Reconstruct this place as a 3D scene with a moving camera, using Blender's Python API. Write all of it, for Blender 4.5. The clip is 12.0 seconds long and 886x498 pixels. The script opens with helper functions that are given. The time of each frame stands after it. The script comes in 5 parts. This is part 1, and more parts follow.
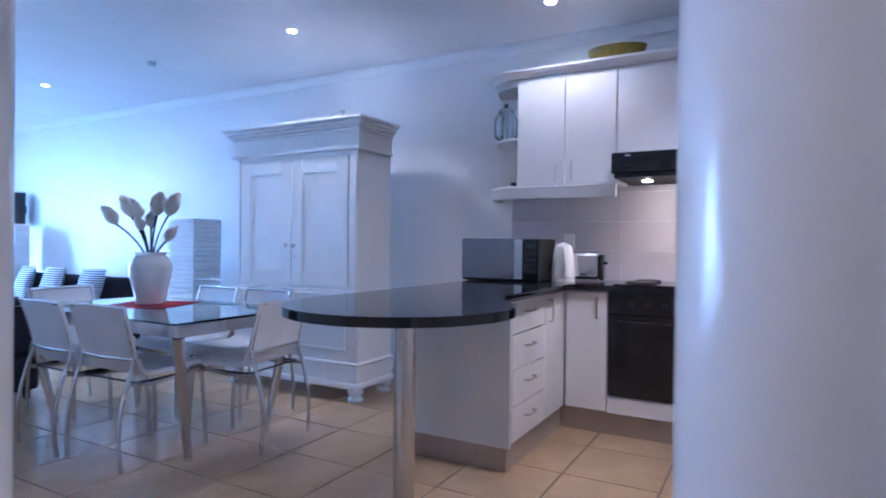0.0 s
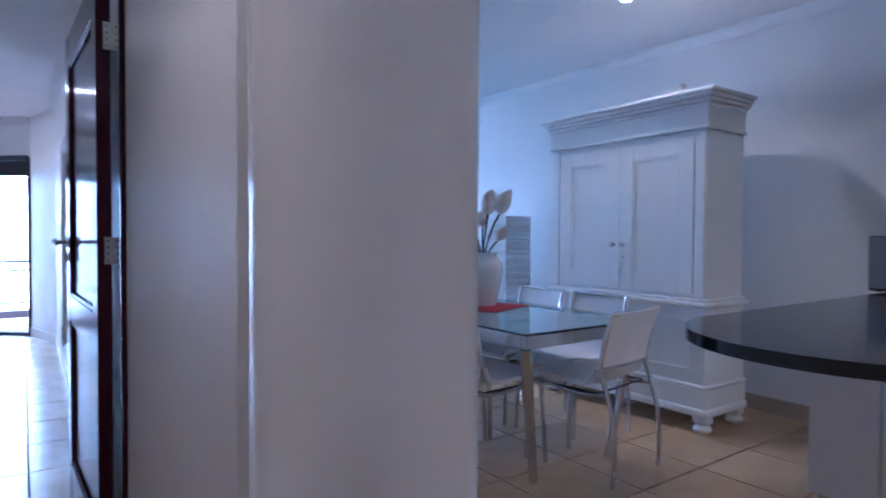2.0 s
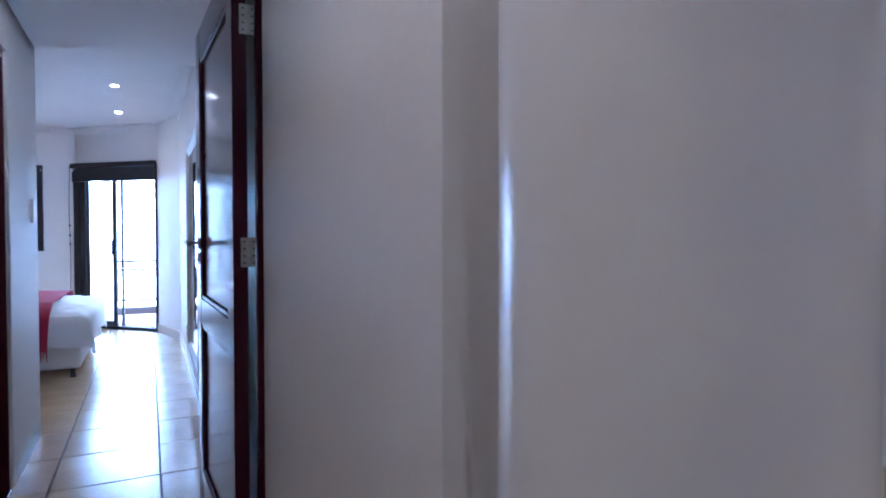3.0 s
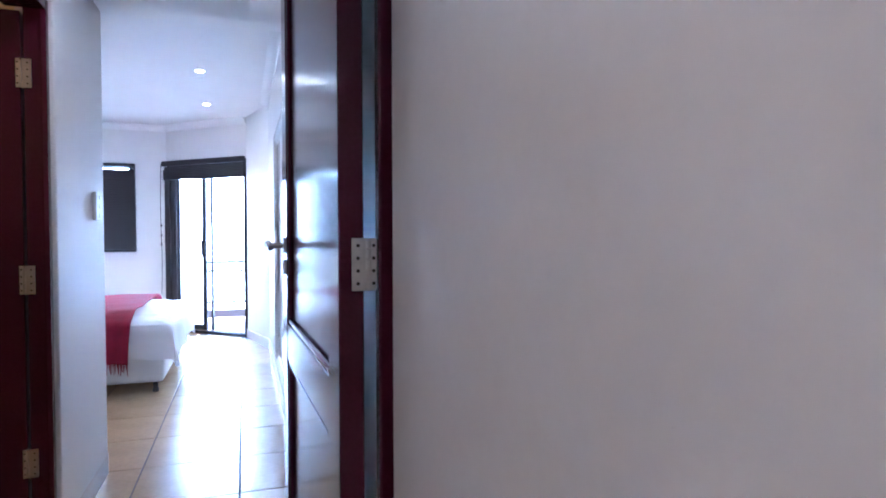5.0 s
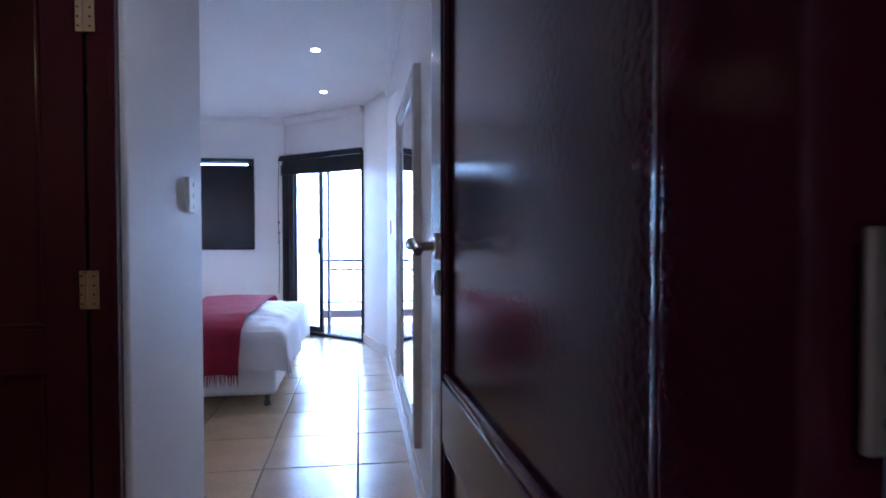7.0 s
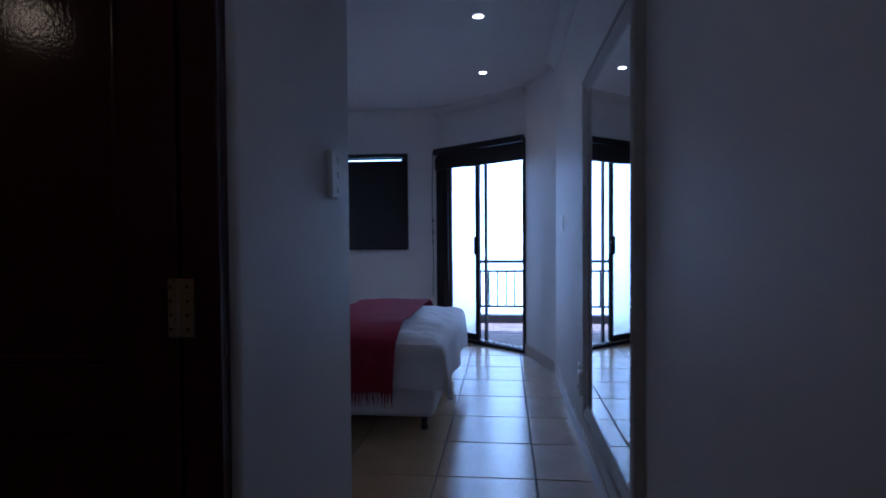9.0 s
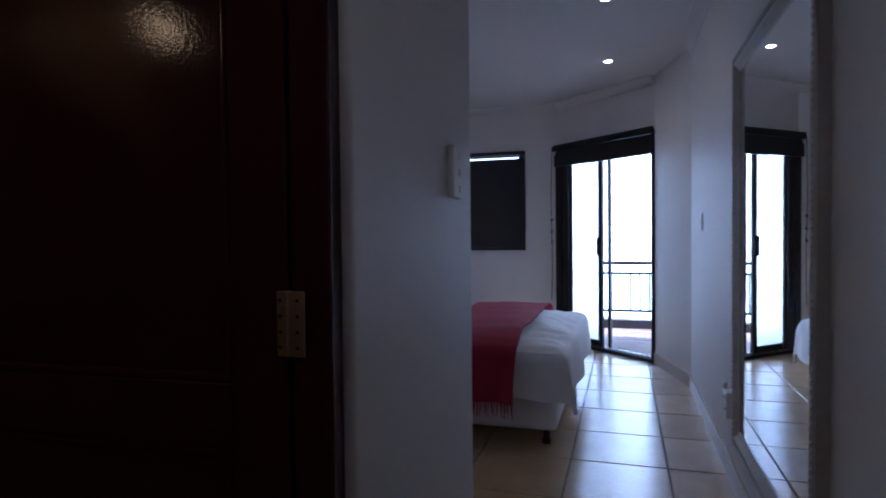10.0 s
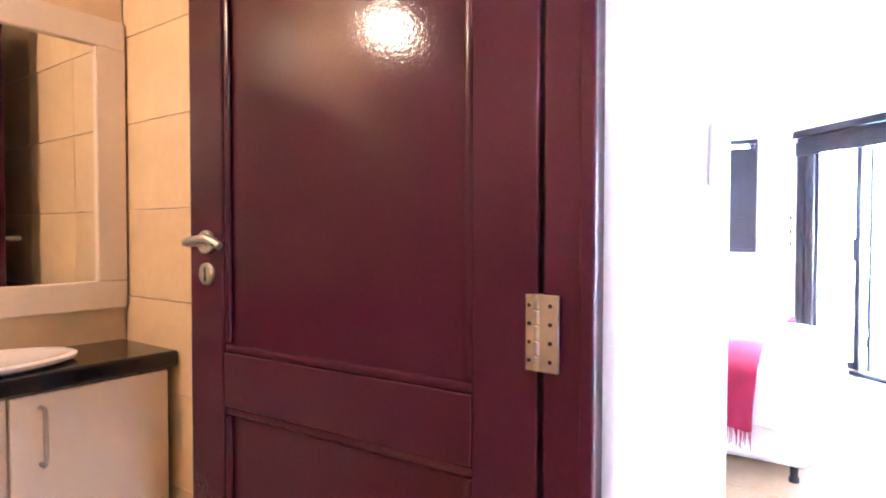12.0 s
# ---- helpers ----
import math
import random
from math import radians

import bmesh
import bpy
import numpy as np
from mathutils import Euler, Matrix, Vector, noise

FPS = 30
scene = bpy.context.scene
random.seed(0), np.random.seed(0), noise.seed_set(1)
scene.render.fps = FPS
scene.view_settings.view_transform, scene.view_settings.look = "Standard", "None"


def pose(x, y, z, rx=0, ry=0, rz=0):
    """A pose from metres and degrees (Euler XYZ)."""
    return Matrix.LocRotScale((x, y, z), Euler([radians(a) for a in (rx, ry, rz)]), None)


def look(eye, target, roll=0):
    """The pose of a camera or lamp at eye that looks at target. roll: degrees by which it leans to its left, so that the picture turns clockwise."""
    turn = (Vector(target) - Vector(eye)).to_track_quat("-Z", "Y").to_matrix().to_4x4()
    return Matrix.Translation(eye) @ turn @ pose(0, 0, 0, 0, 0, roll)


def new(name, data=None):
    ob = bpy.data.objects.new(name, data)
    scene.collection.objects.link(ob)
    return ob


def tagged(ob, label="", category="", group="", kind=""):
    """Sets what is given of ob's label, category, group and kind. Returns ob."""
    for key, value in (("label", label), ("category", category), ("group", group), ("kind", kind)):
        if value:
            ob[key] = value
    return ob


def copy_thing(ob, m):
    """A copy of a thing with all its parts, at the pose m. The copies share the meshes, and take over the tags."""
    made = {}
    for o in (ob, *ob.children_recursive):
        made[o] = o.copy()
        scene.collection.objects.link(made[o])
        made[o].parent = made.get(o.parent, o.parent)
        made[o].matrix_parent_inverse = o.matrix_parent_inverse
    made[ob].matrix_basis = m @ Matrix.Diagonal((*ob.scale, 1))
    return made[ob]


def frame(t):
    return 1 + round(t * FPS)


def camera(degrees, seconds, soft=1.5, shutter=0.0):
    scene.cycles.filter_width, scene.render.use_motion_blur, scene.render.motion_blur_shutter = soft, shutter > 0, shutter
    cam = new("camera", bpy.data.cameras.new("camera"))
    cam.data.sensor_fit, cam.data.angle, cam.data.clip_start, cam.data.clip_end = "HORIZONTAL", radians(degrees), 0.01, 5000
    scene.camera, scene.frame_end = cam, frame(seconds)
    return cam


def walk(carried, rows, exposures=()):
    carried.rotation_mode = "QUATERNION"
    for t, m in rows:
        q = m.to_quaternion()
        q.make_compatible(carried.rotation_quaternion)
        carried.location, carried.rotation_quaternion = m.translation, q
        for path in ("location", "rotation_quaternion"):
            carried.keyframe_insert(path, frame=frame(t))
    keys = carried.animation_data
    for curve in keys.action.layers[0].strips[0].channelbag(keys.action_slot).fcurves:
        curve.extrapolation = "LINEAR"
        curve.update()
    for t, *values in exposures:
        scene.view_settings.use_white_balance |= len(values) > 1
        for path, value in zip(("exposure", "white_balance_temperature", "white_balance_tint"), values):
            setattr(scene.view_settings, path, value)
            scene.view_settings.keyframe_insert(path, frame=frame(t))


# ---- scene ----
cam = camera(73.9, 12.0, soft=1.8, shutter=0.3)
PATH = [
    (0, (0.489, 0.615, 1.130), (2.239, 1.584, 1.115), 0.6),
    (0.5, (0.512, 0.754, 1.130), (2.156, 1.894, 1.115), 0.6),
    (1, (0.525, 0.903, 1.121), (2.039, 2.209, 1.103), 0.6),
    (1.5, (0.556, 1.056, 1.158), (1.910, 2.527, 1.123), 0.3),
    (1.9, (0.566, 1.198, 1.161), (1.765, 2.799, 1.118), 0.3),
    (2.5, (0.557, 1.424, 1.160), (1.552, 3.158, 1.115), 0.0),
    (3, (0.534, 1.572, 1.160), (1.428, 3.360, 1.113), 0.0),
    (3.5, (0.557, 1.787, 1.159), (1.367, 3.614, 1.116), 0.0),
    (5.5, (0.610, 2.595, 1.157), (1.179, 4.512, 1.107), -0.1),
    (6, (0.599, 2.788, 1.149), (1.076, 4.730, 1.099), 0.0),
    (6.5, (0.598, 2.972, 1.155), (0.981, 4.934, 1.103), -0.0),
    (8.5, (0.481, 3.706, 1.125), (0.406, 5.704, 1.076), -0.3),
    (9, (0.439, 3.855, 1.126), (0.230, 5.843, 1.077), -0.4),
    (9.5, (0.413, 3.961, 1.126), (0.037, 5.925, 1.077), -0.4),
    (10, (0.374, 4.018, 1.137), (-0.212, 5.929, 1.089), -0.6),
    (10.5, (0.316, 4.061, 1.133), (-0.446, 5.910, 1.089), -0.5),
    (11, (0.280, 4.084, 1.130), (-0.660, 5.849, 1.089), -0.6),
    (11.5, (0.263, 4.089, 1.132), (-0.804, 5.780, 1.090), -0.3),
    (12, (0.231, 4.114, 1.132), (-0.941, 5.734, 1.081), 0.1),
]
walk(cam, [(t, look(eye, target, roll)) for t, eye, target, roll in PATH], exposures=[
    (0.0, 5.0, 4500, 24), (0.5, 4.7, 4500, 24), (1.0, 4.6, 4550, 24), (1.6, 4.5, 4600, 24), (2.0, 4.5, 4650, 24), (3.0, 4.6, 4700, 20), (3.5, 4.65, 4650, 20), (5.5, 5.6, 4900, 20), (6.5, 5.2, 4700, 20), (7.2, 3.9, 4800, 22), (8.3, 2.0, 4500, 22),
    (9.5, 2.0, 4800, 22), (10.0, 2.6, 5200, 24), (10.5, 3.5, 5500, 26), (11.0, 5.3, 5500, 26), (11.5, 7.1, 5300, 27), (12.0, 8.0, 5050, 29)])


# ---- world, sun, large lights ----
world = bpy.data.worlds.new("sky")
scene.world = world
world.use_nodes = True
wn = world.node_tree
sky = wn.nodes.new("ShaderNodeTexSky")
sky.sky_type = "NISHITA"
sky.sun_disc = False
sky.sun_elevation = radians(42)
sky.sun_rotation = radians(270)
wn.links.new(sky.outputs[0], wn.nodes["Background"].inputs[0])
wn.nodes["Background"].inputs[1].default_value = 0.15


def lamp(name, kind, m, energy, colour, **more):
    data = bpy.data.lights.new(name, kind)
    data.energy, data.color = energy, colour
    for key, value in more.items():
        if key == "size":
            data.shape, data.size = "RECTANGLE", value[0]
            data.size_y = value[1]
        elif key == "angle":
            data.angle = value
        elif key == "radius":
            data.shadow_soft_size = value
        elif key == "spot":
            data.spot_size, data.spot_blend = value, 0.6
    ob = new(name, data)
    ob.matrix_world = m
    return ob


lamp("sun", "SUN", look((-11, -1, 10), (0, 0, 0)), 3.5, (1.0, 0.95, 0.88), angle=radians(0.5))
# daylight in the lounge's window opening, which the walk never looks at
lamp("lounge_window_light", "AREA", look((2.85, 9.72, 1.2), (3.6, 5.0, 1.25)), 1.25, (0.18, 0.57, 1.0), size=(1.05, 1.75))

# the small ceiling downlights and the hood's lamps
WARM = (1.0, 0.82, 0.62)
for x, y, z, w in ((3.59, 3.56, 2.58, 1.2), (3.58, 6.7, 2.58, 0.4), (3.95, 1.80, 2.58, 0.6), (3.1, 0.75, 2.58, 3.0), (0.20, 4.52, 2.16, 0.038),
                   (0.28, 7.55, 2.44, 0.30), (0.26, 8.83, 2.44, 0.26), (-1.5, 7.6, 2.44, 0.35), (-1.5, 8.9, 2.44, 0.30)):
    lamp("downlight_lamp", "SPOT", pose(x, y, z), w, WARM, radius=0.035, spot=radians(130))
# two unseen lamps, added to brighten the hall's wall and columns
for y, w in ((2.1, 0.32), (0.9, 0.18)):
    lamp("hall_fill_lamp", "SPOT", pose(0.40, y, 2.16), w, (1.0, 0.70, 0.44), radius=0.035, spot=radians(130))
lamp("bathroom_lamp", "POINT", pose(-1.18, 3.66, 1.93), 0.17, (1.0, 0.66, 0.32), radius=0.05)
for y in (1.02, 1.28):
    lamp("hood_lamp", "SPOT", pose(4.30, y, 1.53), 0.24, (1.0, 0.64, 0.34), radius=0.03, spot=radians(130))

# ---- materials ----
def mat(name, colour, rough=0.5, metal=0.0, vary=0.08, scale=6.0, fine=60.0, bump=0.05, second=None, rnd=0.0, coat=0.0, stretch=(1, 1, 1), rough_vary=0.08, bump_scale=None):
    m = bpy.data.materials.new(name)
    m.use_nodes = True
    nt = m.node_tree
    b = nt.nodes["Principled BSDF"]
    tc = nt.nodes.new("ShaderNodeTexCoord")
    mp = nt.nodes.new("ShaderNodeMapping")
    mp.inputs["Scale"].default_value = stretch
    nt.links.new(tc.outputs["Object"], mp.inputs[0])
    n1 = nt.nodes.new("ShaderNodeTexNoise")
    n1.inputs["Scale"].default_value, n1.inputs["Detail"].default_value = scale, 5
    n2 = nt.nodes.new("ShaderNodeTexNoise")
    n2.inputs["Scale"].default_value, n2.inputs["Detail"].default_value = fine, 3
    for n in (n1, n2):
        nt.links.new(mp.outputs[0], n.inputs["Vector"])
    mixf = nt.nodes.new("ShaderNodeMath")
    mixf.operation = "MULTIPLY_ADD"
    mixf.inputs[1].default_value = 0.35
    nt.links.new(n2.outputs["Fac"], mixf.inputs[0])
    sc = nt.nodes.new("ShaderNodeMath")
    sc.operation = "MULTIPLY"
    sc.inputs[1].default_value = 0.65
    nt.links.new(n1.outputs["Fac"], sc.inputs[0])
    nt.links.new(sc.outputs[0], mixf.inputs[2])
    ramp = nt.nodes.new("ShaderNodeValToRGB")
    c = Vector(colour)
    d = Vector(second) if second else c * (1 - 2 * vary)
    ramp.color_ramp.elements[0].position, ramp.color_ramp.elements[1].position = 0.3, 0.7
    ramp.color_ramp.elements[0].color = (*d, 1)
    ramp.color_ramp.elements[1].color = (*[min(1, v * (1 + vary * 0.3)) for v in c], 1)
    nt.links.new(mixf.outputs[0], ramp.inputs[0])
    out = ramp.outputs[0]
    if rnd:
        oi = nt.nodes.new("ShaderNodeObjectInfo")
        mr = nt.nodes.new("ShaderNodeMapRange")
        mr.inputs["To Min"].default_value, mr.inputs["To Max"].default_value = 1 - rnd, 1 + rnd
        nt.links.new(oi.outputs["Random"], mr.inputs["Value"])
        hsv = nt.nodes.new("ShaderNodeHueSaturation")
        nt.links.new(mr.outputs[0], hsv.inputs["Value"])
        nt.links.new(out, hsv.inputs["Color"])
        out = hsv.outputs[0]
    nt.links.new(out, b.inputs["Base Color"])
    rr = nt.nodes.new("ShaderNodeMapRange")
    rr.inputs["To Min"].default_value, rr.inputs["To Max"].default_value = max(0.02, rough - rough_vary), min(1, rough + rough_vary)
    nt.links.new(n1.outputs["Fac"], rr.inputs["Value"])
    nt.links.new(rr.outputs[0], b.inputs["Roughness"])
    b.inputs["Metallic"].default_value = metal
    b.inputs["Coat Weight"].default_value = coat
    if bump:
        bp = nt.nodes.new("ShaderNodeBump")
        bp.inputs["Strength"].default_value, bp.inputs["Distance"].default_value = bump, 0.004
        nt.links.new((n2 if bump_scale is None else n1).outputs["Fac"], bp.inputs["Height"])
        nt.links.new(bp.outputs[0], b.inputs["Normal"])
    return m


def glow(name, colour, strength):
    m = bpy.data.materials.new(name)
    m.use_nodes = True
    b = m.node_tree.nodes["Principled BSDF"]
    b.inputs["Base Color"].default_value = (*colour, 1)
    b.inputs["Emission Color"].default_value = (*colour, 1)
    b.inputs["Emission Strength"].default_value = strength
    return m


def glass(name, colour, rough=0.0):
    m = bpy.data.materials.new(name)
    m.use_nodes = True
    b = m.node_tree.nodes["Principled BSDF"]
    b.inputs["Base Color"].default_value = (*colour, 1)
    b.inputs["Transmission Weight"].default_value, b.inputs["Roughness"].default_value = 1.0, rough
    b.inputs["IOR"].default_value = 1.45
    return m


def striped(name, a, c, count):
    m = mat(name, a, 0.85, bump=0.2, fine=300)
    nt = m.node_tree
    b = nt.nodes["Principled BSDF"]
    tc = nt.nodes.new("ShaderNodeTexCoord")
    wave = nt.nodes.new("ShaderNodeTexWave")
    wave.bands_direction = "Z"
    wave.inputs["Scale"].default_value, wave.inputs["Distortion"].default_value = count, 0.3
    nt.links.new(tc.outputs["Object"], wave.inputs["Vector"])
    r = nt.nodes.new("ShaderNodeValToRGB")
    r.color_ramp.interpolation = "CONSTANT"
    r.color_ramp.elements[0].color = (*a, 1)
    r.color_ramp.elements[1].position, r.color_ramp.elements[1].color = 0.55, (*c, 1)
    nt.links.new(wave.outputs["Fac"], r.inputs[0])
    nt.links.new(r.outputs[0], b.inputs["Base Color"])
    return m


M_WALL = mat("wall_paint", (0.80, 0.79, 0.78), 0.55, vary=0.03, scale=1.5, fine=90, bump=0.10)
M_GLOSS = mat("gloss_wall_paint", (0.80, 0.79, 0.78), 0.40, vary=0.03, scale=1.2, fine=50, bump=0.06)
M_COLUMN = mat("column_gloss", (0.80, 0.79, 0.77), 0.24, vary=0.02, scale=1.5, fine=40, bump=0.03)
M_KWALL = mat("kitchen_wall_paint", (0.68, 0.66, 0.68), 0.5, vary=0.03, scale=2, fine=90, bump=0.08)
M_CEIL = mat("ceiling_paint", (0.80, 0.80, 0.80), 0.7, vary=0.03, scale=2, fine=120, bump=0.05)
M_TILE = mat("floor_tile", (0.56, 0.39, 0.22), 0.23, vary=0.10, scale=5, fine=40, bump=0.03, rnd=0.06)
M_GROUT = mat("grout", (0.20, 0.16, 0.13), 0.9, vary=0.2, scale=12, bump=0.2)
M_SKIRT = mat("skirting_tile", (0.50, 0.40, 0.31), 0.35, vary=0.10, scale=7, bump=0.04, rnd=0.05)
M_BTILE = mat("bath_tile", (0.74, 0.58, 0.35), 0.30, vary=0.10, scale=5, fine=30, bump=0.06, rnd=0.05, second=(0.64, 0.48, 0.28))
M_STILE = mat("splash_tile", (0.52, 0.50, 0.54), 0.30, vary=0.04, scale=5, bump=0.03, rnd=0.03)
M_DOOR = mat("mahogany_varnish", (0.060, 0.0085, 0.023), 0.12, vary=0.12, scale=3, fine=150, bump=0.07, stretch=(1.0, 1.0, 0.9), coat=0.0, second=(0.038, 0.006, 0.014))
M_DOOR.node_tree.nodes["Principled BSDF"].inputs["Specular IOR Level"].default_value = 0.35
M_WARD = mat("white_furniture_paint", (0.78, 0.78, 0.77), 0.40, vary=0.02, scale=5, fine=40, bump=0.02, stretch=(3, 3, 0.8))
M_CAB = mat("white_cabinet", (0.78, 0.76, 0.74), 0.32, vary=0.03, scale=3, bump=0.02)
M_CREAM = mat("cream_laminate", (0.76, 0.66, 0.52), 0.35, vary=0.03, scale=4, bump=0.02)
M_GRANITE = mat("black_granite", (0.013, 0.014, 0.017), 0.10, vary=0.5, scale=90, fine=500, bump=0.0, rough_vary=0.03, second=(0.004, 0.004, 0.006))
M_STEEL = mat("brushed_steel", (0.62, 0.61, 0.60), 0.25, metal=1.0, vary=0.05, scale=20, fine=200, bump=0.01, stretch=(1, 1, 0.2))
M_CHROME = mat("chrome", (0.72, 0.73, 0.75), 0.12, metal=1.0, vary=0.03, bump=0.0)
M_NICKEL = mat("satin_nickel", (0.55, 0.54, 0.52), 0.30, metal=1.0, vary=0.08, scale=30, bump=0.02)
M_BLACK = mat("black_gloss", (0.010, 0.010, 0.012), 0.12, vary=0.2, bump=0.0)
M_BLACKM = mat("black_matt", (0.014, 0.014, 0.016), 0.55, vary=0.2, bump=0.05)
M_ALU = mat("dark_aluminium", (0.020, 0.022, 0.026), 0.35, metal=0.3, vary=0.15, bump=0.02)
M_LEATHER = mat("white_leather", (0.78, 0.78, 0.80), 0.45, vary=0.06, scale=8, fine=180, bump=0.12)
M_GLASS = glass("clear_glass", (0.97, 0.99, 1.0))
M_HAZY = glass("hazy_glass", (0.93, 0.97, 1.0), 0.45)
M_TGLASS = glass("table_glass", (0.72, 0.90, 0.93))
M_JAR = glass("jar_glass", (0.75, 0.88, 0.92), 0.08)
M_NAVY = mat("navy_fabric", (0.012, 0.012, 0.024), 0.9, vary=0.2, scale=10, fine=250, bump=0.35)
M_STRIPE = striped("striped_fabric", (0.55, 0.58, 0.65), (0.03, 0.03, 0.05), 14)
M_CERAMIC = mat("white_ceramic", (0.80, 0.78, 0.77), 0.15, vary=0.03, bump=0.0)
M_PETAL = mat("cream_petal", (0.84, 0.80, 0.74), 0.6, vary=0.12, scale=14, bump=0.15, second=(0.70, 0.62, 0.54))
M_STEM = mat("dark_stem", (0.035, 0.03, 0.03), 0.6, vary=0.2)
M_RUNNER = mat("red_cloth", (0.36, 0.012, 0.025), 0.85, vary=0.15, scale=20, fine=250, bump=0.4)
M_THROW = mat("crimson_throw", (0.31, 0.008, 0.040), 0.9, vary=0.15, scale=14, fine=220, bump=0.5)
M_LINEN = mat("white_linen", (0.80, 0.80, 0.81), 0.85, vary=0.03, scale=6, fine=200, bump=0.2)
M_PAPER = mat("white_paper_shade", (0.82, 0.83, 0.83), 0.75, vary=0.04, scale=9, bump=0.15)
M_BOWL = mat("olive_wood", (0.30, 0.24, 0.03), 0.35, vary=0.25, scale=8, fine=40, bump=0.1, second=(0.17, 0.13, 0.02))
M_PLASTIC = mat("white_plastic", (0.78, 0.77, 0.74), 0.35, vary=0.02, bump=0.0)
M_SILVER = mat("silver_frame", (0.55, 0.53, 0.50), 0.40, metal=0.1, vary=0.08, scale=30, fine=120, bump=0.06)
M_BLIND = mat("dark_wood_slat", (0.018, 0.014, 0.017), 0.5, vary=0.2, scale=5, bump=0.05, stretch=(1, 1, 10))
M_PAVE = mat("balcony_paver", (0.22, 0.18, 0.17), 0.8, vary=0.2, scale=5, fine=60, bump=0.3)
M_SEA = mat("sea_water", (0.07, 0.24, 0.29), 0.35, vary=0.3, scale=0.02, fine=0.4, bump=0.3)
# emission stands in for the bright outdoors and brightens the bedroom
M_BACKDROP_GLOW = glow("backdrop_glow", (0.80, 0.92, 1.0), 0.65)
M_LAMP = glow("downlight_glow", (1.0, 0.93, 0.80), 8.0)
M_HOOD = glow("hood_lamp_glow", (1.0, 0.72, 0.40), 6.0)
M_MIRROR = bpy.data.materials.new("mirror_silver")
M_MIRROR.use_nodes = True
for key, value in (("Base Color", (0.88, 0.90, 0.90, 1)), ("Metallic", 1.0), ("Roughness", 0.01)):
    M_MIRROR.node_tree.nodes["Principled BSDF"].inputs[key].default_value = value


# ---- mesh helpers ----
def finish(bm, name):
    bmesh.ops.recalc_face_normals(bm, faces=bm.faces)
    for f in bm.faces:
        f.smooth = True
    for e in bm.edges:
        if len(e.link_faces) == 2:
            a, areas = e.calc_face_angle(0), sorted(f.calc_area() for f in e.link_faces)
            e.smooth = not (a > 0.75 or (a > 0.12 and areas[1] > 5 * areas[0]))
    me = bpy.data.meshes.new(name)
    bm.to_mesh(me)
    bm.free()
    return me


def thing(name, label, category, at=(0, 0, 0), rz=0, group="", kind=""):
    ob = new(name)
    ob.empty_display_size = 0.1
    ob.matrix_world = pose(*at, 0, 0, rz)
    return tagged(ob, label, category, group, kind)


def part(name, bm, material, parent=None, label="", at=None):
    me = bm if isinstance(bm, bpy.types.Mesh) else finish(bm, name)
    if not me.materials:
        me.materials.append(material)
    ob = new(name, me)
    if parent is not None:
        ob.parent = parent
    if at is not None:
        ob.matrix_basis = at
    if label:
        ob["label"] = label
    return ob


def box(x0, x1, y0, y1, z0, z1, bevel=0.0, seg=2, bm=None):
    """A box between the given planes, with rounded edges."""
    own = bmesh.new()
    bmesh.ops.create_cube(own, size=1)
    for v in own.verts:
        v.co = ((x0 + x1) / 2 + v.co.x * abs(x1 - x0), (y0 + y1) / 2 + v.co.y * abs(y1 - y0), (z0 + z1) / 2 + v.co.z * abs(z1 - z0))
    if bevel:
        bmesh.ops.bevel(own, geom=own.edges[:], offset=bevel, segments=seg, affect="EDGES", profile=0.5)
    return join(bm, own)


def join(bm, own):
    if bm is None:
        return own
    me = bpy.data.meshes.new("tmp")
    own.to_mesh(me)
    own.free()
    bm.from_mesh(me)
    bpy.data.meshes.remove(me)
    return bm


def moved(bm, m):
    bmesh.ops.transform(bm, matrix=m, verts=bm.verts)
    return bm


def lathe(profile, n=28, at=(0, 0, 0), bm=None, cap=True):
    """A turned shape from (radius, height) pairs, bottom to top."""
    own = bmesh.new()
    rings = []
    for r, z in profile:
        rings.append([own.verts.new((at[0] + r * math.cos(2 * math.pi * i / n), at[1] + r * math.sin(2 * math.pi * i / n), at[2] + z)) for i in range(n)])
    for a, b in zip(rings, rings[1:]):
        for i in range(n):
            own.faces.new((a[i], a[(i + 1) % n], b[(i + 1) % n], b[i]))
    if cap:
        own.faces.new(rings[0][::-1])
        own.faces.new(rings[-1])
    return join(bm, own)


def curve_points(points, n):
    """A smooth line (Catmull-Rom) through the points."""
    p = [Vector(q) for q in points]
    p = [2 * p[0] - p[1], *p, 2 * p[-1] - p[-2]]
    out = []
    for i in range(1, len(p) - 2):
        for k in range(n):
            t = k / n
            out.append(0.5 * (2 * p[i] + (p[i + 1] - p[i - 1]) * t + (2 * p[i - 1] - 5 * p[i] + 4 * p[i + 1] - p[i + 2]) * t * t
                              + (3 * p[i] - p[i - 1] - 3 * p[i + 1] + p[i + 2]) * t ** 3))
    out.append(p[-2])
    return out


